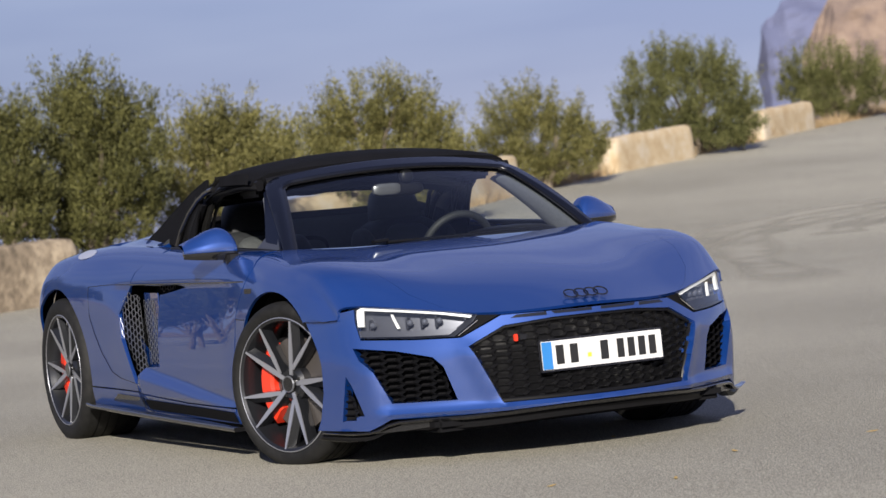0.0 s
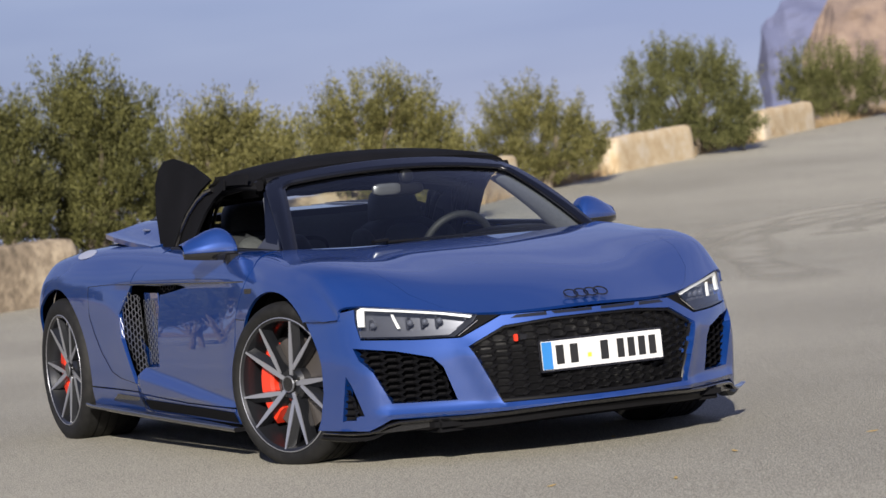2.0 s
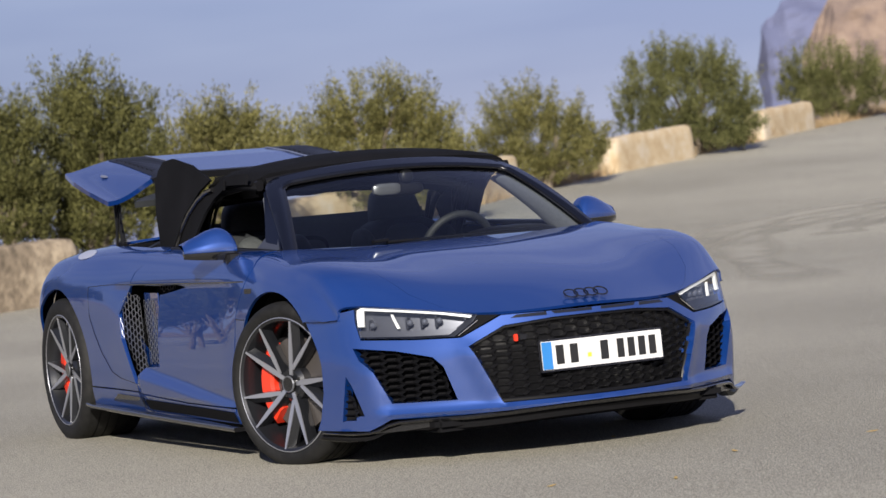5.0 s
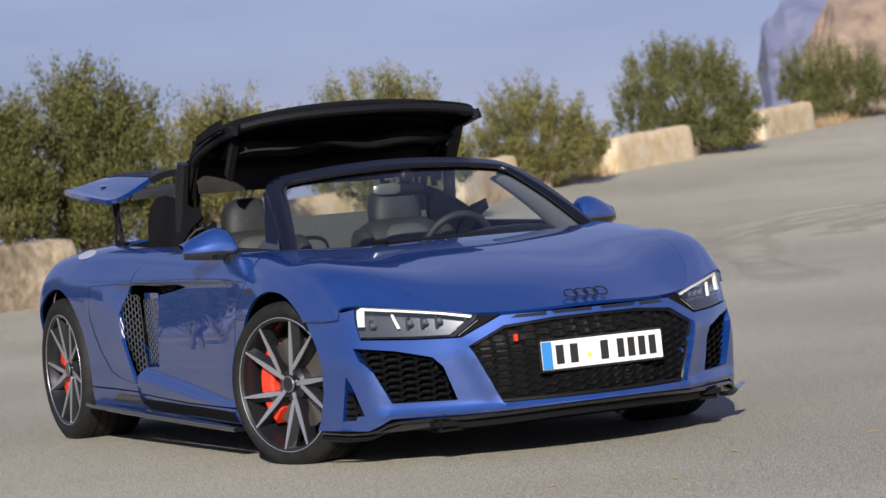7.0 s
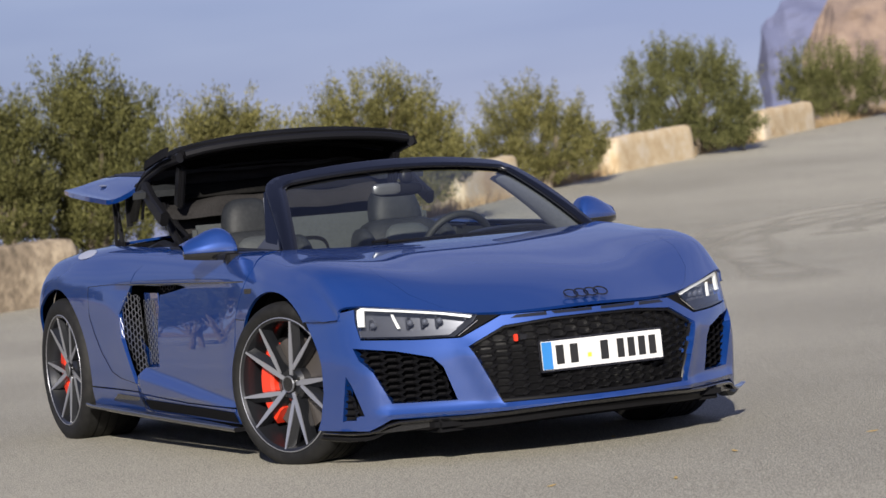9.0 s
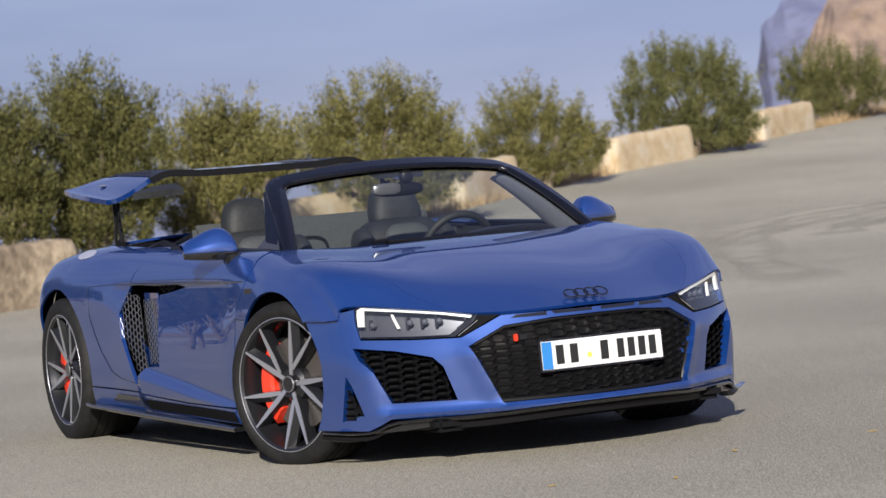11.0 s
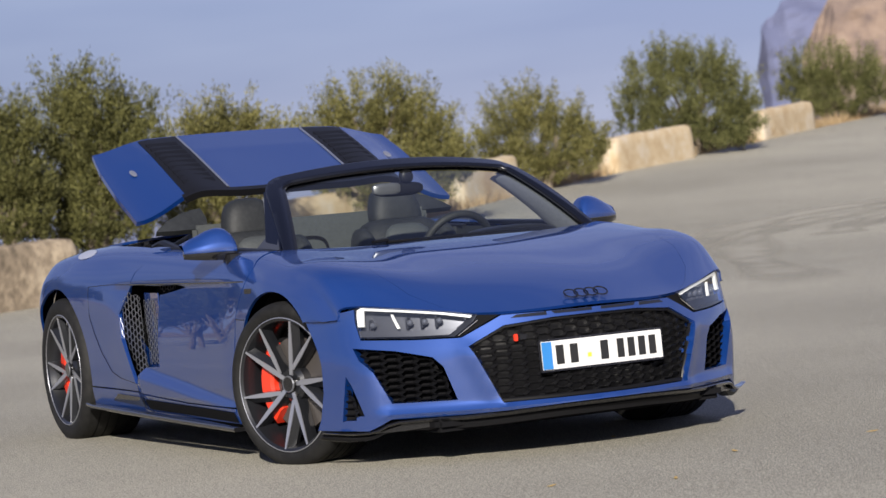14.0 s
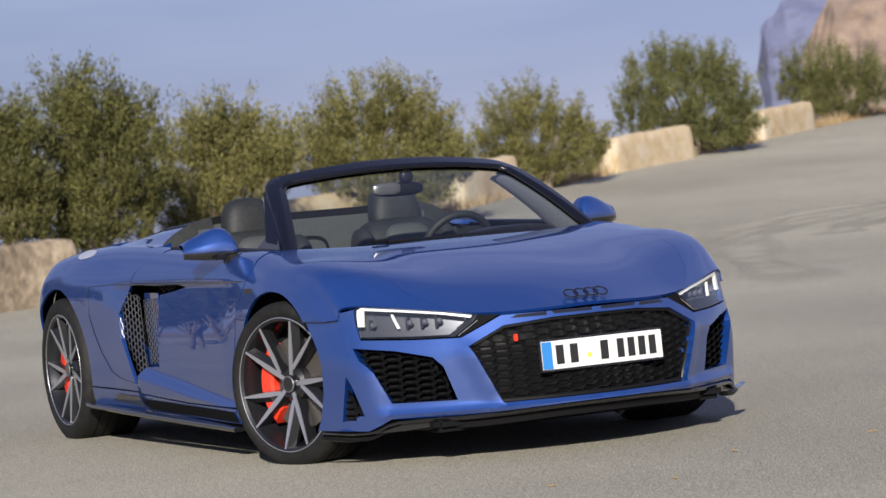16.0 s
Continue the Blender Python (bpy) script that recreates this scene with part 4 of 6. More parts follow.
plate = part("number_plate", flat_box(0.532, 0.122, 0.016, 0, 0, -0.006, 0.004, plate_pose), GLOSS_BLACK, car, "white number plate in a black holder")
part("plate_sheet", flat_box(0.516, 0.106, 0.004, 0, 0, 0.0035, 0.001, plate_pose), WHITE, plate, "white plate with a blue band")
part("plate_band", flat_box(0.042, 0.102, 0.002, -0.236, 0, 0.0062, 0, plate_pose), BAND_BLUE, plate)
for x, w in ((-0.182, 0.042), (-0.122, 0.042), (0.008, 0.042), (0.078, 0.038), (0.124, 0.038), (0.170, 0.038), (0.216, 0.038)):
    part("plate_bar", flat_box(w * 0.8, 0.072, 0.002, x, 0, 0.0066, 0.0008, plate_pose), INK, plate)
seal = bmesh.new()
bmesh.ops.create_cone(seal, cap_ends=True, segments=24, radius1=0.019, radius2=0.019, depth=0.002, matrix=plate_pose @ Matrix.Translation((-0.058, -0.012, 0.0066)))
part("plate_seal", seal, material("grey_seal", (0.5, 0.5, 0.48), 0.5), plate, "small round grey seal")
part("seal_mark", flat_box(0.016, 0.016, 0.002, -0.058, -0.012, 0.0085, 0, plate_pose), YELLOW, plate)


def torus(bm, r, tube, m, seg=40, ring=8):
    rows = []
    for i in range(seg):
        a = 2 * math.pi * i / seg
        rows.append([bm.verts.new(m @ Vector(((r + tube * math.cos(b)) * math.cos(a), (r + tube * math.cos(b)) * math.sin(a), tube * math.sin(b)))) for b in [2 * math.pi * k / ring for k in range(ring)]])
    for i in range(seg):
        for k in range(ring):
            bm.faces.new((rows[i][k], rows[(i + 1) % seg][k], rows[(i + 1) % seg][(k + 1) % ring], rows[i][(k + 1) % ring]))
    return bm


emblem = bmesh.new()
for k in range(4):
    y = (k - 1.5) * 0.0425
    torus(emblem, 0.0272, 0.0030, pose(0.884 - 0.65 * y * y, y, 0.604, 0, 32, 0) @ Matrix.Identity(4))
part("hood_emblem", emblem, DARK_CHROME, car, "dark emblem of four plain rings")
part("grille_badge", flat_box(0.016, 0.026, 0.01, -0.012, 0, 0, 0.002, pose(0.915, -0.318, 0.462, 0, 90, 0) @ pose(0, 0, 0, 0, 0, 90)), RED, car, "small red badge")
part("grille_badge", flat_box(0.034, 0.020, 0.008, 0.018, 0, 0, 0.002, pose(0.915, -0.318, 0.462, 0, 90, 0) @ pose(0, 0, 0, 0, 0, 90)), DARK_CHROME, car)

# ---- the side intakes ----
for sg in (1, -1):
    mouth = [(-1.708, 0.738), (-1.822, 0.61), (-1.792, 0.50), (-1.648, 0.296), (-1.53, 0.372), (-1.35, 0.376), (-1.36, 0.69), (-1.04, 0.722), (-1.16, 0.733)]

    def duct(x, z, sg=sg, push=0.0, slope=0.0):
        x, z = np.asarray(x, float), np.asarray(z, float)
        return np.stack([x, sg * (0.84 + slope * (x + 1.6) + push), z], -1)
    d = part("side_intake_duct", skin(mouth, lambda x, z: duct(x, z, push=-0.05), (0.06, 0.06), 0, sg > 0), CAVITY, car, "dark side air intake with honeycomb mesh")

    def hex_panel(poly, surface):
        return honeycomb([(p[0], p[1]) for p in poly], surface, 0.042, 0.031, 0.0032, 0.0)
    rear_mesh = [(-1.80, 0.66), (-1.80, 0.51), (-1.67, 0.32), (-1.575, 0.37), (-1.61, 0.69), (-1.73, 0.71)]
    part("intake_mesh", hex_panel(rear_mesh, lambda x, z: duct(x, z, push=0.075, slope=-0.10)), MESH_GREY, d, "grey honeycomb mesh", False)
    front_mesh = [(-1.60, 0.67), (-1.57, 0.38), (-1.39, 0.39), (-1.40, 0.68)]
    part("intake_mesh", hex_panel(front_mesh, lambda x, z: duct(x, z, push=0.062, slope=0.10)), MESH_GREY, d, "grey honeycomb mesh", False)
    part("intake_plate", skin([(-1.62, 0.70), (-1.57, 0.34), (-1.37, 0.372), (-1.37, 0.70)], lambda x, z: duct(x, z, push=0.052, slope=0.10), (0.05, 0.05), 0.004, sg > 0), PAINT, d)
    part("intake_mesh", hex_panel([(-1.34, 0.70), (-1.06, 0.722), (-1.16, 0.734), (-1.34, 0.735)], lambda x, z: duct(x, z, push=0.07)), SATIN_BLACK, d, "black honeycomb mesh", False)
    part("intake_floor", skin([(-1.79, 0.50), (-1.648, 0.30), (-1.53, 0.374), (-1.60, 0.40)], lambda x, z: duct(x, z, push=0.03), (0.05, 0.05), 0.004, sg > 0), PAINT, d)
    part("blade_edge", bar([(-1.712, sg * 0.914, 0.735), (-1.823, sg * 0.945, 0.61), (-1.793, sg * 0.952, 0.50), (-1.65, sg * 0.950, 0.298)], 0.012, 0.006), PAINT, d)
    part("crease_trim", bar([(-0.33, sg * 0.911, 0.737), (-0.9, sg * 0.905, 0.738), (-1.4, sg * 0.914, 0.739), (-1.70, sg * 0.926, 0.741)], 0.008, 0.007), GLOSS_BLACK, car, "black shoulder trim line")
    part("fender_badge", flat_box(0.075, 0.02, 0.003, 0, 0, 0, 0.0008, pose(-0.24, sg * 0.933, 0.70, 90, 0, 0 if sg < 0 else 180)), DARK_CHROME, car)
    def groove(points, sg=sg):
        return bar([(p[0], sg * (p[1] + 0.0008), p[2]) for p in (body(*place('f', x, z)) for x, z in points)], 0.003, 0.003)
    part("panel_line", groove([(-2.20, 0.738), (-2.20, 0.70), (-2.192, 0.60), (-2.15, 0.52), (-2.084, 0.433), (-1.976, 0.344), (-1.86, 0.318), (-1.66, 0.298)]), FRAME_BLACK, car)
    part("panel_line", groove([(-1.72, 0.741), (-1.95, 0.744), (-2.20, 0.738)]), FRAME_BLACK, car)
    part("panel_line", groove([(0.275, 0.573), (0.34, 0.571), (0.40, 0.571), (0.46, 0.574), (0.50, 0.577)]), FRAME_BLACK, car)
    part("panel_line", groove([(-0.378, 0.588), (-0.33, 0.586), (-0.27, 0.585)]), FRAME_BLACK, car)
# ---- wheels, underside ----
def lathe(profile, seg=72, closed=False):
    """Turns (y, r) points round the y axis."""
    bm = bmesh.new()
    rows = []
    for i in range(seg):
        a = 2 * math.pi * i / seg
        rows.append([bm.verts.new((r * math.cos(a), y, r * math.sin(a))) for y, r in profile])
    n = len(profile)
    for i in range(seg):
        p, q = rows[i], rows[(i + 1) % seg]
        for k in range(n if closed else n - 1):
            bm.faces.new((p[k], q[k], q[(k + 1) % n], p[(k + 1) % n]))
    bmesh.ops.recalc_face_normals(bm, faces=bm.faces)
    return bm


def spoke(phase, face, hub_y, tip_y):
    """A V of two bladed arms with a machined face and deep dark flanks; outward is -y."""
    bm = bmesh.new()

    def arm(a0, r0, w0, a1, r1, w1, lean):
        rings = []
        p0, p1 = Vector((r0 * math.cos(a0), 0, r0 * math.sin(a0))), Vector((r1 * math.cos(a1), 0, r1 * math.sin(a1)))
        run = (p1 - p0).normalized()
        t = Vector((-run.z, 0, run.x))
        for f, w in ((0.0, w0 * 0.75), (0.3, w0), (0.42, w0 * 0.97), (0.7, w0 * 0.6 + w1 * 0.4), (1.0, w1)):
            c = p0.lerp(p1, f)
            y = hub_y + (tip_y - hub_y) * (c.length / r1) ** 1.1
            if face:
                prof = ((-w, y), (w, y), (w, y + 0.004), (-w, y + 0.004))
            else:
                b = w + 0.004
                prof = ((-w, y + 0.002), (w, y + 0.002), (b + 0.016 * (lean > 0), y + 0.026), (b + 0.010 * (lean > 0), y + 0.05), (-b - 0.010 * (lean < 0), y + 0.05), (-b - 0.016 * (lean < 0), y + 0.026))
            rings.append([bm.verts.new(c + t * x + Vector((0, yy, 0))) for x, yy in prof])
        n = len(rings[0])
        for r, q in zip(rings, rings[1:]):
            for k in range(n):
                bm.faces.new((r[k], r[(k + 1) % n], q[(k + 1) % n], q[k]))
        bm.faces.new(rings[0])
        bm.faces.new(rings[-1][::-1])
    # a straight arm from the hub, and a branch that leaves it a third of the way out
    arm(phase + 0.22, 0.036, 0.0110, phase + 0.262, 0.258, 0.0035, -1)
    arm(phase + 0.10, 0.066, 0.0100, phase - 0.262, 0.258, 0.0035, 1)
    if not face:
        y = hub_y + 0.020
        web = [(0.05, 0.16), (0.165, 0.20), (0.150, 0.03), (0.165, -0.13), (0.06, 0.02)]
        fr_ = [bm.verts.new((r * math.cos(phase + a), y, r * math.sin(phase + a))) for r, a in web]
        bk_ = [bm.verts.new((r * math.cos(phase + a), y + 0.03, r * math.sin(phase + a))) for r, a in web]
        bm.faces.new(fr_), bm.faces.new(bk_[::-1])
        for k in range(5):
            bm.faces.new((fr_[k], bk_[k], bk_[(k + 1) % 5], fr_[(k + 1) % 5]))
    bmesh.ops.recalc_face_normals(bm, faces=bm.faces)
    return bm


def wheel(R, wide, phase, name="wheel"):
    o = -wide / 2
    rim = part("wheel", lathe([(o + 0.014, 0.263), (o + 0.004, 0.268), (o + 0.002, 0.262), (o + 0.010, 0.252), (o + 0.03, 0.247), (o + 0.06, 0.238), (0.0, 0.232), (-o - 0.02, 0.24), (-o - 0.01, 0.262)]), RIM_DARK, None, "twin-arm alloy wheel with a low-profile tyre")
    part("rim_lip", lathe([(o + 0.005, 0.2672), (o + 0.001, 0.2660), (o + 0.000, 0.2635), (o + 0.006, 0.2600)]), RIM_CUT, rim)
    tyre = [(o + 0.012, 0.262), (o + 0.002, 0.270), (o - 0.004, 0.285), (o - 0.004, R - 0.03), (o + 0.006, R - 0.012), (o + 0.022, R - 0.002)]
    k = 5
    for g in range(k):
        y0 = o + 0.03 + (wide - 0.06) * g / k
        y1 = o + 0.03 + (wide - 0.06) * (g + 1) / k
        tyre += [(y0 + 0.004, R), (y1 - 0.004, R), (y1 - 0.003, R - 0.007), (y1 + 0.003, R - 0.007)]
    tyre += [(-o - 0.022, R - 0.002), (-o - 0.004, R - 0.014), (-o + 0.004, R - 0.04), (-o + 0.003, 0.28), (-o - 0.012, 0.262)]
    part("tyre", lathe(tyre, 96), RUBBER, rim, "black low-profile tyre")
    for k in range(5):
        a = phase + k * 2 * math.pi / 5
        s = part("spoke", spoke(a, False, o + 0.040, o + 0.010), RIM_DARK, rim, smooth=False)
        part("spoke_face", spoke(a, True, o + 0.037, o + 0.006), RIM_CUT, s, "machined silver face", smooth=False)
    part("hub", lathe([(o + 0.04, 0.0), (o + 0.036, 0.055), (o + 0.05, 0.072), (o + 0.09, 0.075)], 30), RIM_DARK, rim)
    part("hub_cap", lathe([(o + 0.022, 0.0), (o + 0.022, 0.029), (o + 0.027, 0.033), (o + 0.045, 0.034)], 32), GLOSS_BLACK, rim)
    part("cap_ring", lathe([(o + 0.0215, 0.028), (o + 0.0205, 0.031), (o + 0.0245, 0.0338)], 32), MESH_GREY, rim)
    for k in range(5):
        a = phase + (k + 0.5) * 2 * math.pi / 5 - 0.07
        bolt = lathe([(o + 0.034, 0.0), (o + 0.034, 0.007), (o + 0.05, 0.009)], 10)
        bmesh.ops.translate(bolt, verts=bolt.verts, vec=(0.052 * math.cos(a), 0, 0.052 * math.sin(a)))
        part("wheel_bolt", bolt, GLOSS_BLACK, rim)
    valve = flat_box(0.006, 0.012, 0.022, 0.225 * math.cos(phase - 0.62), o + 0.03, 0.225 * math.sin(phase - 0.62), 0.002)
    part("valve", valve, CHROME, rim)
    part("brake_disc", lathe([(o + 0.085, 0.07), (o + 0.085, 0.185), (o + 0.115, 0.185), (o + 0.115, 0.07)], 48), DISC, rim, "grey brake disc")
    part("rim_back", lathe([(o + 0.135, 0.0), (o + 0.135, 0.235)], 40), CAVITY, rim)
    cal = bmesh.new()
    rows = []
    for i in range(15):
        a = radians(130 + 100 * i / 14)
        rows.append([cal.verts.new((r * math.cos(a), y, r * math.sin(a))) for y, r in ((o + 0.062, 0.125), (o + 0.052, 0.14), (o + 0.052, 0.19), (o + 0.066, 0.207), (o + 0.12, 0.207), (o + 0.12, 0.125))])
    for p, q in zip(rows, rows[1:]):
        for k in range(6):
            cal.faces.new((p[k], q[k], q[(k + 1) % 6], p[(k + 1) % 6]))
    cal.faces.new(rows[0]), cal.faces.new(rows[-1][::-1])
    bmesh.ops.recalc_face_normals(cal, faces=cal.faces)
    part("brake_caliper", cal, RED, rim, "red brake caliper")
    rim.parent = car
    return rim


def set_wheel(w, x, y, z, turn):
    w.matrix_basis = pose(x, y, z, 0, 0, turn)


STEER = 19.5
front = wheel(0.328, 0.245, radians(62))
set_wheel(front, 0.010, -0.814, 0.328, STEER)
rear = wheel(0.343, 0.30, radians(116))
set_wheel(rear, -2.66, -0.818, 0.343, 0)
copy_thing(front, pose(0, 0.765, 0.328, 0, 0, 180 + 9))
copy_thing(rear, pose(-2.65, 0.805, 0.343, 0, 0, 180))

for x, z, r in ((0.0, 0.335, 0.372), (-2.65, 0.345, 0.396)):
    for sg in (1, -1):
        liner = bmesh.new()
        rows = []
        for i in range(25):
            a = radians(-22 + 224 * i / 24)
            rows.append([liner.verts.new((x + r * math.cos(a), sg * y, z + r * math.sin(a))) for y in (0.50, 0.70, 0.875)])
        for p, q in zip(rows, rows[1:]):
            for k in range(2):
                liner.faces.new((p[k], q[k], q[k + 1], p[k + 1]))
        liner.faces.new([r_[0] for r_ in rows])
        part("wheel_liner", liner, CAVITY, car)
part("underbody", flat_box(2.0, 1.55, 0.06, -1.32, 0, 0.135, 0.02), CAVITY, car, "dark flat underbody")
part("underbody", flat_box(0.42, 1.25, 0.06, 0.58, 0, 0.16, 0.02), CAVITY, car, "dark flat underbody")
part("underbody", flat_box(0.4, 1.2, 0.06, -3.15, 0, 0.19, 0.02), CAVITY, car, "dark flat underbody")
part("underbody", flat_box(4.1, 0.98, 0.05, -1.3, 0, 0.15, 0.02), CAVITY, car, "dark flat underbody")
for sg in (1, -1):
    # unseen block, added to keep sun out of the gap before the wheel
    part("sun_block", flat_box(0.05, 0.24, 0.10, 0.38, sg * 0.62, 0.185, 0.01), CAVITY, car)
    part("inner_sill", flat_box(1.86, 0.06, 0.45, -1.31, sg * 0.78, 0.35, 0.01), CAVITY, car)
# the tail is closed by a plain panel
tailp = bmesh.new()
ring_ = [body(-3.5, u) for u in np.linspace(-1, 1, 41)]
tailp.faces.new([tailp.verts.new((max(-3.42, p[0]), p[1], p[2])) for p in ring_])
part("rear_panel", tailp, SATIN_BLACK, car)
# ---- windscreen and mirrors ----
def screen(v, w):
    """The windscreen's surface: v across (-1 to 1), w from its foot (0) to the header (1)."""
    v, w = np.asarray(v, float), np.asarray(w, float)
    b = np.stack([-0.20 - 0.13 * v**2, 0.712 * v, 0.822 + 0 * v], -1)
    t = np.stack([-0.735 - 0.06 * v**2, 0.548 * v, 1.152 - 0.04 * v**2], -1)
    p = b * (1 - w[..., None]) + t * w[..., None]
    lift_ = 0.022 * 4 * w * (1 - w) * (1 - 0.3 * v**2)
    return p + np.stack([0.45 * lift_, 0 * v, 0.9 * lift_], -1)


pane = part("windscreen", skin([(-0.985, -0.03), (0.985, -0.03), (0.985, 0.985), (-0.985, 0.985)], screen, (0.08, 0.06), 0), GLASS, car, "clear raked windscreen")
pane.visible_shadow = False


def corner(cv, cw, rv, rw, a0, a1, n=6):
    return [(cv + rv * math.cos(radians(a0 + (a1 - a0) * i / n)), cw + rw * math.sin(radians(a0 + (a1 - a0) * i / n))) for i in range(n + 1)]


inner = [(0.955, -0.06)] + corner(0.87, 0.90, 0.085, 0.085, 0, 90) + corner(-0.87, 0.90, 0.085, 0.085, 90, 180) + [(-0.955, -0.06)]
outer = [(-1.01, -0.06)] + corner(-0.955, 0.93, 0.125, 0.18, 180, 90) + corner(0.955, 0.93, 0.125, 0.18, 90, 0) + [(1.01, -0.06)]
fr = part("windscreen_frame", skin(inner + outer, screen, (0.05, 0.05), 0.0), FRAME_BLACK, car, "dark windscreen frame with raked pillars")
sol = fr.modifiers.new("thickness", 'SOLIDIFY')
sol.thickness, sol.offset = 0.034, 0.2
for sg in (1, -1):
    cover = bmesh.new()
    cols = []
    for w in np.linspace(-0.04, 1.0, 14):
        p = screen(sg * 1.03, w)
        deep = 0.150 - 0.075 * w
        cols.append([cover.verts.new(q) for q in (p + np.array([0.0, 0, 0.004]), p + np.array([-0.02, sg * 0.006, 0.002]), p + np.array([-deep, sg * 0.010, -0.006 - 0.01 * w]), p + np.array([-deep, -sg * 0.03, -0.012]), p + np.array([-0.02, -sg * 0.03, -0.012]))])
    for p, q in zip(cols, cols[1:]):
        for k in range(5):
            cover.faces.new((p[k], p[(k + 1) % 5], q[(k + 1) % 5], q[k]))
    cover.faces.new(cols[0]), cover.faces.new(cols[-1][::-1])
    bmesh.ops.recalc_face_normals(cover, faces=cover.faces)
    part("pillar_cover", cover, NAVY_FRAME, car, "dark windscreen pillar side")
seal_in = [(0.965, -0.03)] + corner(0.865, 0.895, 0.1, 0.1, 0, 90) + corner(-0.865, 0.895, 0.1, 0.1, 90, 180) + [(-0.965, -0.03)]
seal_out = [(-0.94, -0.03)] + corner(-0.86, 0.885, 0.08, 0.08, 180, 90) + corner(0.86, 0.885, 0.08, 0.08, 90, 0) + [(0.94, -0.03)]
part("windscreen_seal", skin(seal_in + seal_out, lambda v, w: screen(v, w) + np.array([0.004, 0, 0.010]), (0.05, 0.05), 0.006), GLOSS_BLACK, car)
part("cowl", skin([(-0.98, -0.10), (0.98, -0.10), (0.97, 0.0), (-0.97, 0.0)], lambda v, w: screen(v, w) + np.array([0.0, 0, 0.004]), (0.06, 0.04), 0.02), SATIN_BLACK, car, "black cowl below the windscreen")
part("wiper_arm", bar([(-0.245, -0.30, 0.846), (-0.25, -0.1, 0.846), (-0.31, 0.45, 0.848)], 0.018, 0.012), SATIN_BLACK, car)
part("wiper_arm", bar([(-0.225, -0.37, 0.852), (-0.24, -0.30, 0.856)], 0.022, 0.012), SATIN_BLACK, car)


def ellipsoid(c, r, power=2.6, seg=28, rings=16, shape=None):
    bm = bmesh.new()
    bmesh.ops.create_uvsphere(bm, u_segments=seg, v_segments=rings, radius=1)

    def sp(t):
        return math.copysign(abs(t) ** (2 / power), t)
    for v in bm.verts:
        m = max(abs(v.co.x) ** power + abs(v.co.y) ** power + abs(v.co.z) ** power, 1e-9) ** (1 / power)
        q = v.co / m
        if shape:
            q = shape(q)
        v.co = Vector((c[0] + r[0] * q.x, c[1] + r[1] * q.y, c[2] + r[2] * q.z))
    return bm


for sg in (1, -1):
    # the cap's sections run from the inner end outward: an upright front band under a domed top
    tall = curve([(0, 0.40), (0.04, 0.62), (0.12, 0.86), (0.27, 1.0), (0.48, 0.94), (0.73, 0.70), (0.91, 0.50), (1.0, 0.38)])
    caps, base = bmesh.new(), bmesh.new()
    for bm, low in ((caps, False), (base, True)):
        rows_ = []
        for f in np.linspace(0, 1, 25):
            h = 0.100 * float(tall(f))
            xf = -0.598 - 0.035 * f - 0.05 * f**4 - 0.03 * (1 - min(1, f / 0.06)) ** 2
            y, zb = sg * (0.812 + 0.214 * f), 0.862 + 0.004 * f
            if low:
                prof = [(xf + 0.003, zb), (xf + 0.002, zb - 0.012), (xf - 0.012, zb - 0.034 + 0.012 * f**3), (-0.69, zb - 0.030 + 0.010 * f**3), (-0.705, zb)]
            else:
                prof = [(-0.705, zb + 0.001), (xf - 0.002, zb + 0.001), (xf, zb + 0.006), (xf - 0.002, zb + 0.34 * h), (xf - 0.006, zb + 0.42 * h), (xf - 0.018, zb + 0.68 * h), (xf - 0.038, zb + 0.90 * h), (xf - 0.062, zb + h), (-0.705, zb + 0.98 * h)]
            rows_.append([bm.verts.new((x, y, z)) for x, z in prof])
        for p, q in zip(rows_, rows_[1:]):
            for k in range(len(p)):
                bm.faces.new((p[k], p[(k + 1) % len(p)], q[(k + 1) % len(p)], q[k]))
        bm.faces.new(rows_[0]), bm.faces.new(rows_[-1][::-1])
        bmesh.ops.recalc_face_normals(bm, faces=bm.faces)
    m = part("door_mirror", caps, PAINT, car, "blue door mirror with a black base")
    part("mirror_base", base, GLOSS_BLACK, m, "gloss black mirror underside")
    part("mirror_stalk", bar([(-0.61, sg * 0.835, 0.845), (-0.60, sg * 0.835, 0.80), (-0.585, sg * 0.84, 0.765)][::1], 0.075, 0.05), SATIN_BLACK, m)
    part("mirror_glass", flat_box(0.002, 0.12, 0.042, -0.7065, sg * 0.890, 0.889, 0.0005), CHROME, m)
    tri = skin([(-0.36, 0.845), (-0.645, 0.854), (-0.54, 0.955)], lambda x, z: np.stack([x, 0.735 - 0.62 * (z - 0.84) + 0 * x, z], -1), (0.2, 0.2), 0.012, True)
    tri = tri if sg > 0 else mirrored(tri)
    part("quarter_trim", tri, LAMP_GREY, car, "dark quarter panel behind the pillar")

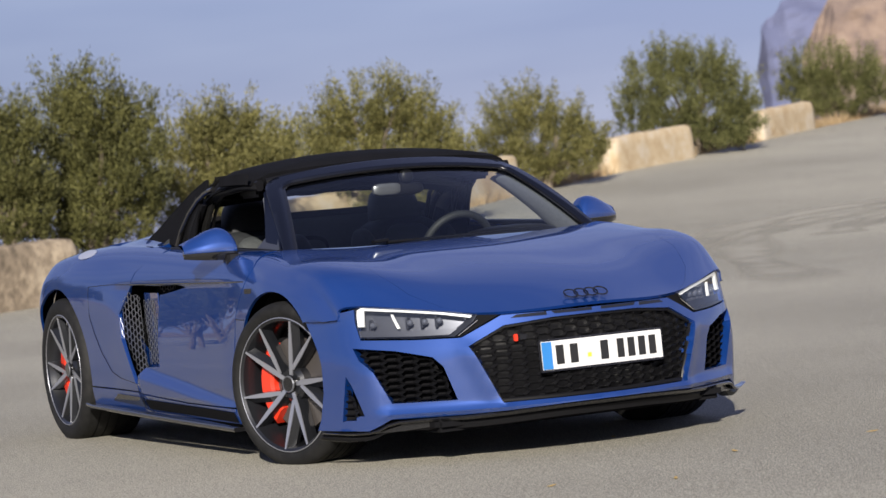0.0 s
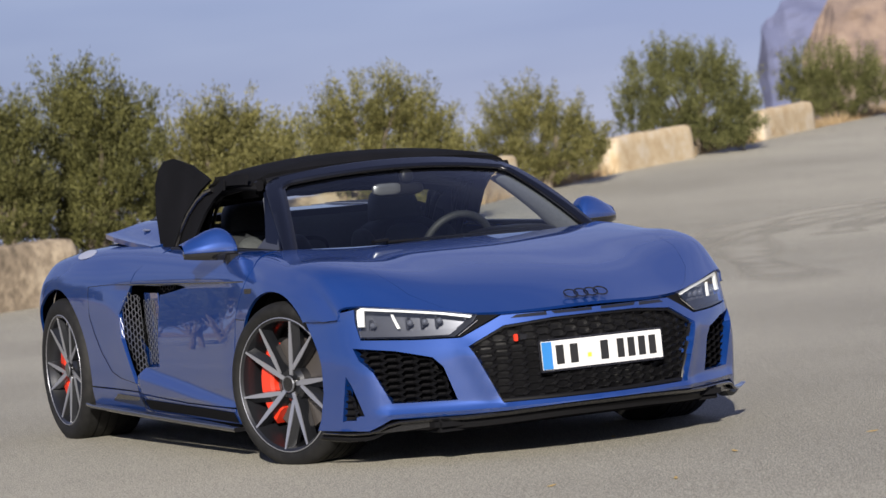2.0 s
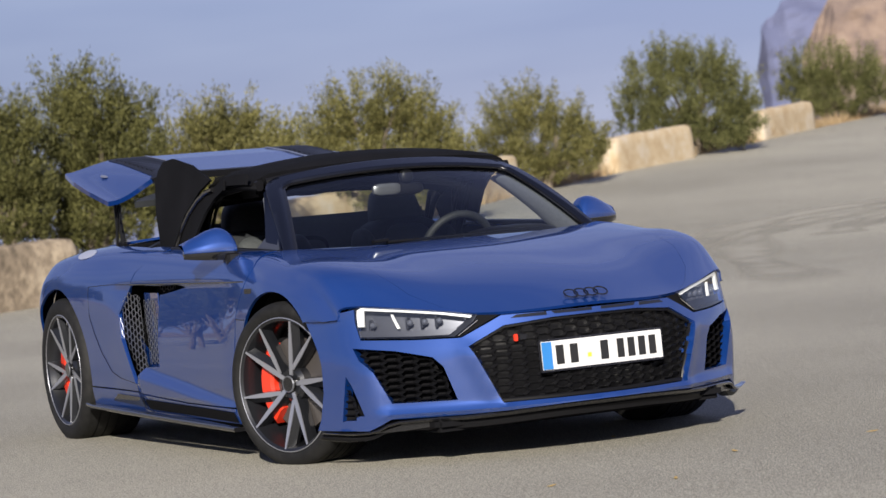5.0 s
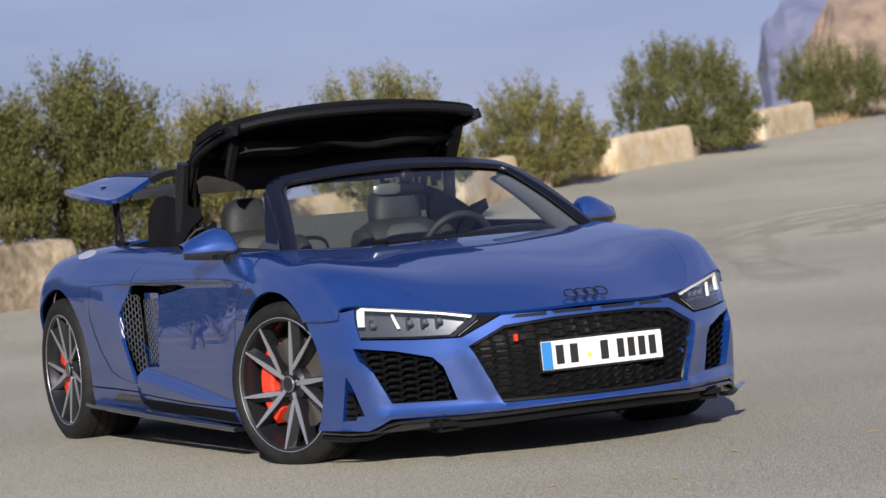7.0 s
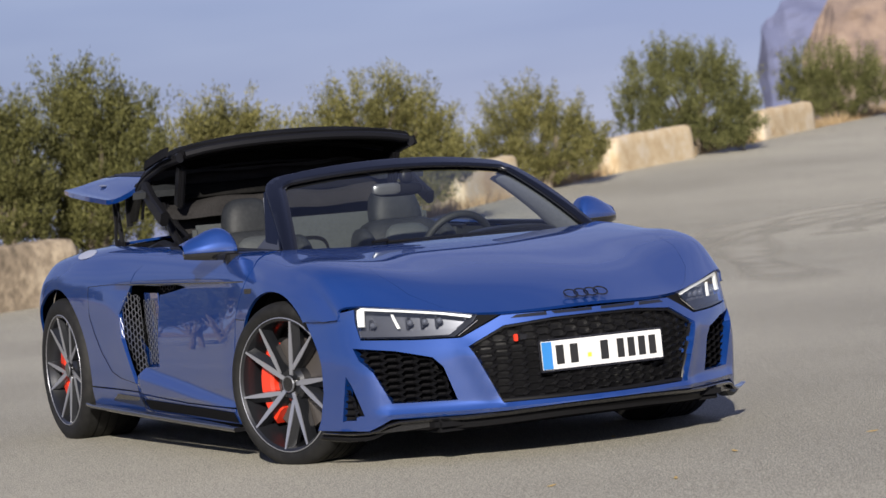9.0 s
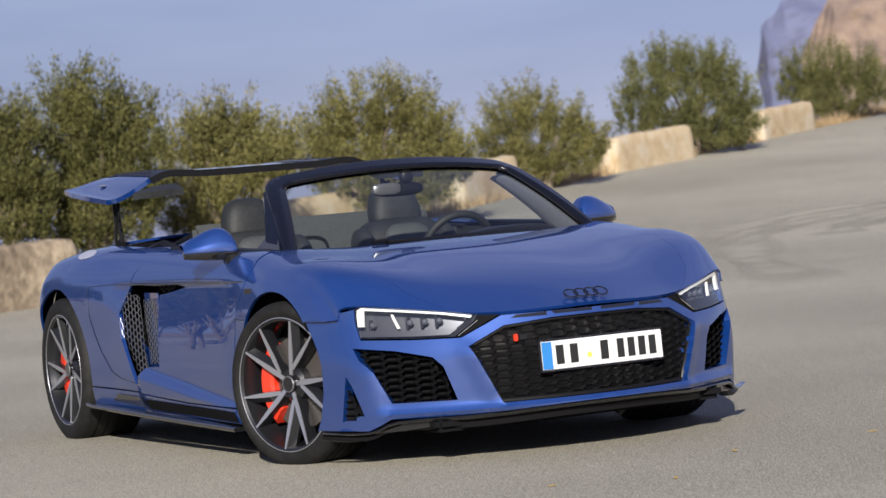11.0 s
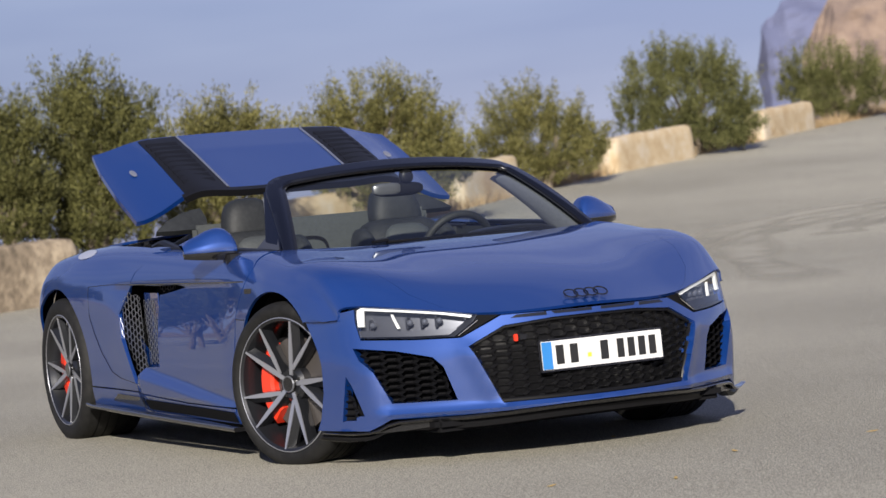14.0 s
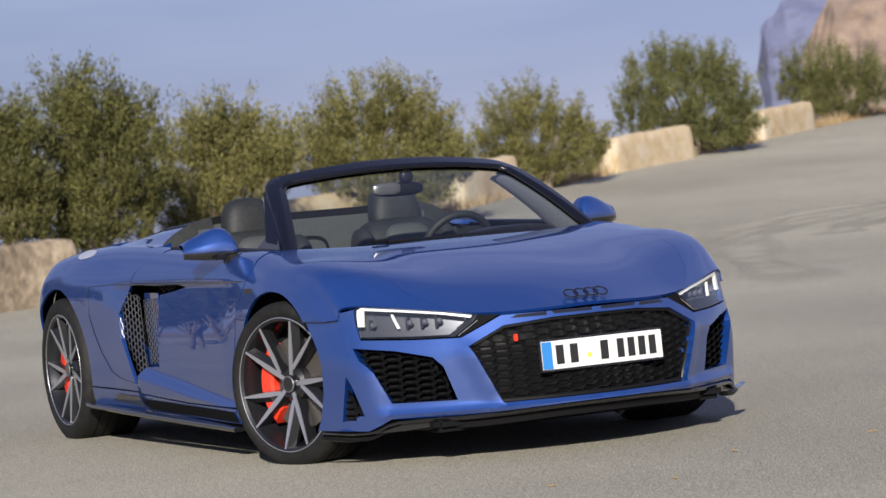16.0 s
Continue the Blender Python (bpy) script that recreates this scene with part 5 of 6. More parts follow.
# inside, a grey lining runs down each pillar, its colour paled for reflected sky
PILLAR_SKY_GREY = speckle(material("sky_paled_pillar_lining", (0.17, 0.18, 0.20), 0.7), ((0.145, 0.155, 0.175), (0.165, 0.177, 0.20), (0.185, 0.198, 0.222)), 90, 8, 0.4, 0.0005, 300)
for sg in (1, -1):
    strip = bmesh.new()
    cols = []
    for w in np.linspace(0.02, 0.95, 14):
        p = screen(sg * 0.945, w)
        deep = 0.26 - 0.10 * w
        cols.append([strip.verts.new(q) for q in (p + np.array([-0.015, 0, -0.006]), p + np.array([-deep * 0.6, -sg * 0.012, -0.020]), p + np.array([-deep, sg * 0.010, -0.03]), p + np.array([-deep, sg * 0.03, -0.03]), p + np.array([-0.02, sg * 0.02, -0.012]))])
    for p, q in zip(cols, cols[1:]):
        for k in range(5):
            strip.faces.new((p[k], p[(k + 1) % 5], q[(k + 1) % 5], q[k]))
    strip.faces.new(cols[0]), strip.faces.new(cols[-1][::-1])
    bmesh.ops.recalc_face_normals(strip, faces=strip.faces)
    part("pillar_lining", strip, PILLAR_SKY_GREY, car, "grey inner pillar lining, paled in colour for reflected sky")

# ---- cabin ----
tub = bmesh.new()


def tub_row(x, w0, w1, z0, z1):
    return [tub.verts.new(p) for p in ((x, -w1, z1), (x, -w0, z0 + 0.1), (x, -w0 + 0.1, z0), (x, w0 - 0.1, z0), (x, w0, z0 + 0.1), (x, w1, z1))]


rows_ = [tub_row(-0.28, 0.62, 0.69, 0.3, 0.80), tub_row(-0.6, 0.66, 0.725, 0.22, 0.84), tub_row(-1.3, 0.66, 0.745, 0.22, 0.862), tub_row(-1.75, 0.64, 0.75, 0.25, 0.87)]
for a, b in zip(rows_, rows_[1:]):
    for k in range(5):
        tub.faces.new((a[k], a[k + 1], b[k + 1], b[k]))
tub.faces.new(rows_[-1])
tub.faces.new(rows_[0][::-1])
part("cabin_lining", tub, LEATHER, car, "dark grey cabin lining")
for sg in (1, -1):
    part("door_sill_trim", bar([(-0.36, sg * 0.735, 0.842), (-0.9, sg * 0.752, 0.866), (-1.5, sg * 0.765, 0.884)], 0.05, 0.02), SATIN_BLACK, car)


def seat_back(q):
    w = 1 - 0.16 * max(0, q.z) ** 1.5 - 0.1 * max(0, -q.z)
    return Vector((q.x - 0.55 * q.z, q.y * w, q.z))


def head(q):
    return Vector((q.x - 0.30 * q.z, q.y * (1 - 0.16 * q.z), q.z))


for sg in (1, -1):
    y0 = sg * 0.365
    seat = part("seat", ellipsoid((-1.53, y0, 0.66), (0.11, 0.25, 0.28), 4, 32, 20, seat_back), LEATHER, car, "black leather bucket seat with integrated headrest")
    part("headrest", ellipsoid((-1.615, y0, 0.985), (0.07, 0.122, 0.10), 3.2, 32, 18, head), LEATHER, seat)
    part("seat_cushion", ellipsoid((-1.24, y0, 0.42), (0.28, 0.25, 0.11), 4, 28, 14), LEATHER, seat)
    for s2 in (1, -1):
        part("side_bolster", ellipsoid((-1.49, y0 + s2 * 0.205, 0.70), (0.10, 0.055, 0.20), 3, 20, 14, seat_back), LEATHER, seat)
    part("seat_insert", ellipsoid((-1.485, y0, 0.77), (0.07, 0.135, 0.14), 4, 24, 14, seat_back), TRIM, seat)

part("bulkhead", flat_box(0.05, 1.18, 0.36, -1.745, 0, 0.80, 0.02), TRIM, car, "dark grey bulkhead behind the seats")
def flap_line(wide, high):
    return [(-0.06 + wide * math.copysign(abs(math.cos(a)) ** 0.6, math.cos(a)), 0.80 + high * abs(math.sin(a)) ** 0.6) for a in [math.pi * k / 16 for k in range(17)]]


part("bulkhead_pocket", skin(flap_line(0.125, 0.088), lambda y, z: np.stack([-1.708 + 0 * y, y, z], -1), (0.05, 0.04), 0.012), SATIN_BLACK, car)
part("bulkhead_pocket", skin(flap_line(0.108, 0.070), lambda y, z: np.stack([-1.700 + 0 * y, y, z], -1), (0.05, 0.04), 0.012), TRIM, car)
knob = bmesh.new()
bmesh.ops.create_uvsphere(knob, u_segments=12, v_segments=8, radius=0.012, matrix=Matrix.Translation((-1.692, -0.05, 0.84)))
part("pocket_latch", knob, CHROME, car)


def dash_pt(a, b):
    x, y = np.asarray(a, float), np.asarray(b, float)
    z = 0.80 + 0.028 * np.exp(-(((y - 0.37) / 0.2) ** 2)) * np.clip((-0.5 - x) / 0.15, 0, 1) - 0.35 * np.clip(-0.70 - x, 0, 1) - 0.06 * np.clip((-0.3 - x), -1, 0)
    return np.stack([x, y, z], -1)


part("dashboard", skin([(-0.27, -0.64), (-0.78, -0.70), (-0.78, 0.70), (-0.27, 0.64)], dash_pt, (0.05, 0.05), 0.1), SATIN_BLACK, car, "black soft-touch dashboard")
part("instrument_hood", ellipsoid((-0.52, 0.41, 0.82), (0.15, 0.21, 0.048), 2.6, 28, 14), SATIN_BLACK, car)
sw = part("steering_wheel", torus(bmesh.new(), 0.165, 0.017, pose(-0.955, 0.36, 0.78, 0, -66, 0), 48, 12), LEATHER, car, "black leather steering wheel")
part("steering_boss", ellipsoid((-0.935, 0.36, 0.775), (0.035, 0.075, 0.065), 3, 20, 12), SATIN_BLACK, sw)
for a in (0, 180, 90):
    d_ = pose(-0.955, 0.36, 0.78, 0, -66, 0)
    part("steering_spoke", bar([d_ @ Vector((0.03 * math.sin(radians(a + 90)) * 0, 0, 0)), d_ @ Vector((0.155 * math.cos(radians(a + 90)), 0.155 * math.sin(radians(a + 90)), 0))], 0.03, 0.014), SATIN_BLACK, sw)

rv = part("rearview_mirror", ellipsoid((-0.745, 0.0, 1.062), (0.022, 0.118, 0.030), 3, 28, 14), SATIN_BLACK, car, "frameless rear-view mirror on a sensor pod")
part("mirror_glass", ellipsoid((-0.735, -0.06, 1.066), (0.018, 0.066, 0.026), 4, 24, 12), MESH_GREY, rv)
part("sensor_pod", ellipsoid((-0.73, 0.035, 1.115), (0.022, 0.032, 0.030), 2.6, 20, 12), SATIN_BLACK, rv)
# ---- the storage well, its lid, and the folding soft top ----
well = bmesh.new()
wr = [[well.verts.new((x, y, z)) for y, z in ((-0.755, 0.87), (-0.72, 0.62), (0.72, 0.62), (0.755, 0.87))] for x in (-1.78, -2.1, -2.5, -2.66)]
for a, b in zip(wr, wr[1:]):
    for k in range(3):
        well.faces.new((a[k], a[k + 1], b[k + 1], b[k]))
well.faces.new(wr[-1])
part("storage_well", well, CAVITY, car, "dark well for the folded soft top")
for sg in (1, -1):
    part("well_seal", bar([(-1.68, sg * 0.755, 0.868), (-2.1, sg * 0.772, 0.884), (-2.42, sg * 0.745, 0.888), (-2.49, sg * 0.62, 0.905), (-2.53, sg * 0.2, 0.915), (-2.535, 0.0, 0.915)], 0.025, 0.02), SATIN_BLACK, car)
    part("hinge_carrier", bar([(-1.72, sg * 0.66, 0.86), (-1.95, sg * 0.66, 0.90), (-2.2, sg * 0.64, 0.87)], 0.05, 0.05), SATIN_BLACK, car)
    part("hinge_carrier", bar([(-1.80, sg * 0.52, 0.83), (-2.0, sg * 0.50, 0.93), (-2.3, sg * 0.50, 0.88)], 0.03, 0.03), SATIN_BLACK, car)

LID = Vector((-1.706, 0.0, 0.877))
FAIR = Vector((-1.68, 0.0, 0.915))
fairings = []


def lid_pt(x, y, drop=0.0):
    """The closed lid's surface, seen from its hinge: a level middle, fairings behind the seats, wings that fall to the shoulder."""
    x, y = np.asarray(x, float), np.asarray(y, float)
    a = np.abs(y)
    back = np.clip(-1.72 - x, 0, 2)
    mid = 1.0 - 0.045 * back - 0.05 * np.clip(back - 0.55, 0, 1) + 0.012 * np.exp(-(((a - 0.44) / 0.1) ** 2)) * np.clip(1 - back / 0.6, 0, 1)
    low = 0.898 + 0.012 * back
    f = np.clip((a - 0.47) / 0.31, 0, 1)
    f = f * f * (3 - 2 * f)
    z = mid * (1 - f) + low * f
    return np.stack([x - LID.x, y, z - drop - LID.z], -1)


half_lid = [(-1.745, 0.0), (-1.745, 0.42), (-1.765, 0.55), (-1.735, 0.66), (-1.706, 0.797), (-2.0, 0.80), (-2.25, 0.788), (-2.444, 0.762), (-2.47, 0.60), (-2.495, 0.40), (-2.505, 0.2), (-2.51, 0.0)]
lid_line = half_lid + [(x, -y) for x, y in half_lid[-2:0:-1]]
lid = part("tonneau_lid", skin(lid_line, lid_pt, (0.03, 0.03), 0.022), PAINT, car, "blue hinged lid with black louvred strips")
lid_in = [(-2.1 + (x + 2.1) * 0.97, y * 0.97) for x, y in lid_line]
part("lid_underside", skin(lid_in, lambda x, y: lid_pt(x, y, 0.024), (0.06, 0.06), 0.0, True), SATIN_BLACK, lid, "black lid underside")
part("lid_front_edge", skin([(-1.737, -0.56), (-1.737, 0.56), (-1.775, 0.56), (-1.775, -0.56)], lambda x, y: lid_pt(x, y, -0.004), (0.03, 0.03), 0.032), SATIN_BLACK, lid)
for sg in (1, -1):
    strip = [(-1.765, sg * 0.33), (-1.765, sg * 0.545), (-2.46, sg * 0.53), (-2.485, sg * 0.33)]
    v = part("lid_louvre_strip", skin(strip, lambda x, y: lid_pt(x, y, -0.004), (0.03, 0.03), 0.01), SATIN_BLACK, lid, "black louvred strip")
    for k in range(9):
        x0 = -1.86 - 0.062 * k
        slat = bmesh.new()
        q = [lid_pt(x0, sg * 0.36, -0.005), lid_pt(x0, sg * 0.515, -0.005), lid_pt(x0 - 0.035, sg * 0.515, -0.010), lid_pt(x0 - 0.035, sg * 0.36, -0.010)]
        lo = [p - np.array([0, 0, 0.02]) for p in q]
        vs = [slat.verts.new(p) for p in q + lo]
        for f in ((0, 1, 2, 3), (7, 6, 5, 4), (0, 4, 5, 1), (1, 5, 6, 2), (2, 6, 7, 3), (3, 7, 4, 0)):
            slat.faces.new([vs[i] for i in f])
        bmesh.ops.recalc_face_normals(slat, faces=slat.faces)
        part("slat", slat, SATIN_BLACK, lid, smooth=False)
    part("strip_edge", bar([lid_pt(-1.78, sg * 0.327, -0.004), lid_pt(-2.2, sg * 0.327, -0.004), lid_pt(-2.48, sg * 0.325, -0.004)], 0.012, 0.006), LAMP_SILVER, lid)
    flap = [(0.747, 0.895), (0.723, 0.919), (0.676, 0.953), (0.619, 0.982), (0.551, 1.005), (0.500, 1.013), (0.490, 0.95), (0.500, 0.878), (0.551, 0.884), (0.66, 0.888)]
    fb = skin(flap, lambda y, z: np.stack([-1.722 - 0.10 * (z - 0.93) - 0.06 * np.clip(y - 0.6, 0, 1) - FAIR.x, y, z - FAIR.z], -1), (0.04, 0.03), 0.03)
    fairings.append(part("lid_fairing", fb if sg > 0 else mirrored(fb), LEATHER, lid, "dark grey fairing panel"))
    tab = bmesh.new()
    bmesh.ops.create_uvsphere(tab, u_segments=18, v_segments=8, radius=1, matrix=Matrix.Translation(lid_pt(-2.15, sg * 0.66, -0.006)) @ Matrix.Diagonal((0.035, 0.016, 0.004, 1)))
    part("lid_tab", tab, RIM_CUT, lid)
    cap_ = bmesh.new()
    p0 = body(-2.42, 2.35 / NK)
    bmesh.ops.create_uvsphere(cap_, u_segments=24, v_segments=8, radius=1, matrix=Matrix.Translation((p0[0], sg * p0[1], p0[2] + 0.001)) @ Matrix.Rotation(sg * -0.62, 4, 'X') @ Matrix.Diagonal((0.115, 0.035, 0.004, 1)))
    part("filler_cap", cap_, material("pale_filler_cap", (0.45, 0.47, 0.55), 0.35, 0.4), car, "pale oval cap on the rear shoulder") if sg < 0 else cap_.free()

struts = []
for sg in (1, -1):
    st = part("lid_strut", bar([(-0.12, 0, 0.05), (-0.085, 0, -0.04), (-0.045, 0, -0.12), (-0.03, 0, -0.20), (0.02, 0, -0.42)], 0.022, 0.022), SATIN_BLACK, car, "black lid strut")
    part("strut_rod", bar([(-0.085, sg * 0.02, 0.04), (-0.065, sg * 0.02, -0.06), (-0.07, sg * 0.02, -0.15), (-0.01, sg * 0.02, -0.40)], 0.014, 0.014), SATIN_BLACK, st)
    part("strut_cable", bar([(-0.06, sg * 0.01, 0.03), (-0.035, sg * 0.01, -0.02), (-0.05, sg * 0.01, -0.05), (-0.02, sg * 0.01, -0.08)], 0.010, 0.010), SATIN_BLACK, st)
    part("strut_plate", flat_box(0.09, 0.02, 0.045, -0.045, 0, -0.155, 0.008), SATIN_BLACK, st)
    part("strut_plate", flat_box(0.05, 0.02, 0.05, -0.10, 0, 0.02, 0.008), SATIN_BLACK, st)
    struts.append((st, sg))

ROOF = Vector((-0.88, 0.0, 1.142))


def roof_pt(x, y, drop=0.0):
    x, y = np.asarray(x, float), np.asarray(y, float)
    a = np.abs(y)
    z = 1.160 + 0.058 * (1 - (a / 0.60) ** 2.2) - 0.035 * np.clip((a - 0.54) / 0.07, 0, 2) ** 2 + 0.035 * np.sin(np.clip((-0.80 - x) / 0.75, 0, 1) * math.pi)
    z = z - 0.16 * np.clip((-1.30 - x) / 0.2, 0, 2) ** 1.7 * 0.4 - 0.10 * np.clip((x + 0.92) / 0.12, 0, 1) ** 2 * 0.3
    return np.stack([x - ROOF.x, y, z - drop - ROOF.z], -1)


half_roof = [(-0.815, 0.0), (-0.825, 0.25), (-0.85, 0.45), (-0.875, 0.575), (-0.92, 0.615), (-1.2, 0.635), (-1.42, 0.645), (-1.55, 0.60), (-1.58, 0.3), (-1.58, 0.0)]
roof_line = half_roof + [(x, -y) for x, y in half_roof[-2:0:-1]]
top = part("soft_top", skin(roof_line, roof_pt, (0.03, 0.03), 0.03), FABRIC, car, "black canvas folding soft top")
part("top_lining", skin([(-1.19 + (x + 1.19) * 0.96, y * 0.965) for x, y in roof_line], lambda x, y: roof_pt(x, y, 0.035), (0.06, 0.06), 0.0, True), LINING, top, "black headlining")
part("header_bow", bar([roof_pt(-0.875 + 0.045 * (1 - (y / 0.55) ** 2), y, 0.035) for y in np.linspace(-0.56, 0.56, 13)], 0.05, 0.035), SATIN_BLACK, top)
for x in (-1.15, -1.40):
    part("roof_bow", bar([roof_pt(x, y, 0.05) for y in np.linspace(-0.56, 0.56, 13)], 0.03, 0.025), SATIN_BLACK, top)
for sg in (1, -1):
    part("side_rail", bar([roof_pt(x, sg * y, 0.03) for x, y in ((-0.88, 0.585), (-1.05, 0.60), (-1.25, 0.615), (-1.42, 0.62))], 0.035, 0.045), SATIN_BLACK, top)
for sg in (1, -1):
    quarter_in = skin([(-1.30, 1.115), (-1.40, 1.11), (-1.49, 1.07), (-1.52, 0.95), (-1.45, 0.94), (-1.39, 1.01)], lambda x, z: np.stack([x - ROOF.x, 0.632 + 0.05 * (1.1 - z), z - ROOF.z], -1), (0.05, 0.05), 0.014, True)
    part("quarter_lining", quarter_in if sg > 0 else mirrored(quarter_in), LINING, top, "black cloth lining behind the side window")
    part("top_strap", bar([(x - ROOF.x, sg * 0.64, z - ROOF.z) for x, z in ((-1.49, 1.085), (-1.52, 1.02), (-1.53, 0.93))], 0.03, 0.022), SATIN_BLACK, top)
    part("link_rod", bar([(x - ROOF.x, sg * 0.60, z - ROOF.z) for x, z in ((-1.30, 1.11), (-1.40, 1.03), (-1.46, 0.95))], 0.014, 0.014), SATIN_BLACK, top)
links = []
for sg in (1, -1):
    lk = part("top_link", flat_box(0.21, 0.035, 0.065, -0.105, 0, 0, 0.012), SATIN_BLACK, top, "black folding side link")
    lk.location = (-0.22, sg * 0.545, -0.02)
    links.append((lk, sg))

PIV = Vector((-1.80, 0.0, 0.84))


def rear_pt(a, b):
    """The rear panel's cloth, between its foot (a 0) and the roof's back edge (a 1); it hangs in soft folds."""
    a, b = np.asarray(a, float), np.asarray(b, float)
    p = np.stack([0.43 * a, b, 0.345 * a], -1)
    fold = 0.018 * np.sin(a * 26 + b * 2) + 0.014 * np.sin(a * 13 - b * 3.5)
    return p + np.stack([-0.6 * fold - 0.0 * a, 0 * a, 0.8 * fold], -1)


rear_top = part("soft_top_rear", skin([(0.80, -0.60), (1.0, -0.60), (1.0, 0.60), (0.80, 0.60)], rear_pt, (0.02, 0.03), 0.0), LINING, car, "black rear section of the folding soft top")
rs = rear_top.modifiers.new("thickness", 'SOLIDIFY')
rs.thickness = 0.01
for sg in (1, -1):
    part("rear_frame", bar([(0.19, sg * 0.675, 0.02), (0.30, sg * 0.67, 0.15), (0.40, sg * 0.66, 0.25)], 0.04, 0.07), SATIN_BLACK, rear_top)
    part("rear_arm", bar([(0.0, sg * 0.60, 0.0), (0.15, sg * 0.59, 0.16), (0.40, sg * 0.58, 0.32)], 0.03, 0.035), SATIN_BLACK, rear_top)
    part("rear_bracket", bar([(0.10, sg * 0.56, 0.05), (0.20, sg * 0.55, 0.20), (0.36, sg * 0.56, 0.31)], 0.02, 0.02), SATIN_BLACK, rear_top)

FIN = Vector((-1.27, 0.0, 1.18))
fin_line = [(-1.62, 0.88), (-1.76, 0.89), (-1.845, 1.06), (-1.87, 1.18), (-1.845, 1.245), (-1.79, 1.283), (-1.68, 1.29), (-1.46, 1.25), (-1.27, 1.185), (-1.24, 1.172), (-1.36, 1.13), (-1.51, 1.03)]
fins = []
for sg in (1, -1):
    fb = skin(fin_line, lambda x, z: np.stack([x - FIN.x, 0.675 + 0.30 * (1.18 - z) * np.clip((-1.1 - x) / 0.4, 0, 1) * 0.5 + 0.05 * np.clip(-1.3 - x, 0, 1), z - FIN.z], -1), (0.05, 0.04), 0.012, True)
    if sg > 0:
        bmesh.ops.translate(fb, verts=fb.verts, vec=(0, -0.03, -0.055))
    fn = part("soft_top_fin", fb if sg > 0 else mirrored(fb), FABRIC, car, "black canvas side fin of the soft top")
    fns = fn.modifiers.new("thickness", 'SOLIDIFY')
    fns.thickness = 0.012
    fins.append((fn, sg))


# a cloth curtain that lies under the roof and drops as it lifts
def curtain_pt(a, b):
    a, b = np.asarray(a, float), np.asarray(b, float)
    fold = 0.022 * np.sin(a * 34 + b * 2.4) + 0.014 * np.sin(a * 19 - b * 5) + 0.007 * np.sin(b * 17 + a * 9)
    return np.stack([a, b, -0.012 + fold], -1)


curtain = part("top_curtain", skin([(0.0, -0.56), (0.36, -0.53), (0.36, 0.53), (0.0, 0.56)], curtain_pt, (0.012, 0.03), 0.0), CURTAIN, top, "black inner curtain hanging in folds")
hang = part("rear_curtain", skin([(0.0, -0.60), (0.13, -0.59), (0.13, 0.59), (0.0, 0.60)], curtain_pt, (0.02, 0.03), 0.0), CURTAIN, rear_top, "black inner curtain hanging in folds")
wedges = []
for sg in (1, -1):
    wb = skin([(-1.30, 1.177), (-1.33, 1.172), (-1.486, 1.129), (-1.617, 1.082), (-1.751, 1.032), (-1.886, 0.979), (-2.014, 0.935), (-1.814, 0.915), (-1.649, 0.896), (-1.578, 0.967), (-1.497, 1.041), (-1.398, 1.099), (-1.295, 1.133)], lambda x, z: np.stack([x, 0.668 + 0.30 * (1.17 - z) * 0.55, z], -1), (0.05, 0.04), 0.012, True)
    wedges.append((part("top_side_panel", wb if sg > 0 else mirrored(wb), FABRIC, car, "black canvas rear side of the soft top"), sg))

arches = []
for sg in (1, -1):
    def edge_at(x, z, sg=sg):
        return Vector((x, sg * (0.672 + 0.165 * (1.17 - z)), z))
    ar = part("window_arch", bar([edge_at(x, z) for x, z in ((-1.608, 0.891), (-1.565, 0.961), (-1.479, 1.035), (-1.38, 1.09), (-1.29, 1.12), (-1.20, 1.131))], 0.022, 0.020), GLOSS_BLACK, car, "black frame round the side window")
    part("top_valance", skin([(-0.88, 1.180), (-0.992, 1.185), (-1.20, 1.180), (-1.20, 1.139), (-1.136, 1.141), (-0.954, 1.139), (-0.88, 1.137)][::sg], lambda x, z, sg=sg: np.stack([x - ROOF.x, sg * ((0.645 if sg < 0 else 0.60) + 0.25 * (1.17 - z)), z - ROOF.z - (0.03 if sg > 0 else 0)], -1), (0.05, 0.03), 0.012), FABRIC, top, "black canvas edge of the soft top")
    arches.append(ar)


# ---- movement ----
def glide(rows, t):
    """The values of rows (time, values...) at t, straight from row to row."""
    for a, b in zip(rows, rows[1:]):
        if t <= b[0]:
            f = 0 if b[0] == a[0] else max(0.0, (t - a[0]) / (b[0] - a[0]))
            return [p + (q - p) * f for p, q in zip(a[1:], b[1:])]
    return list(rows[-1][1:])


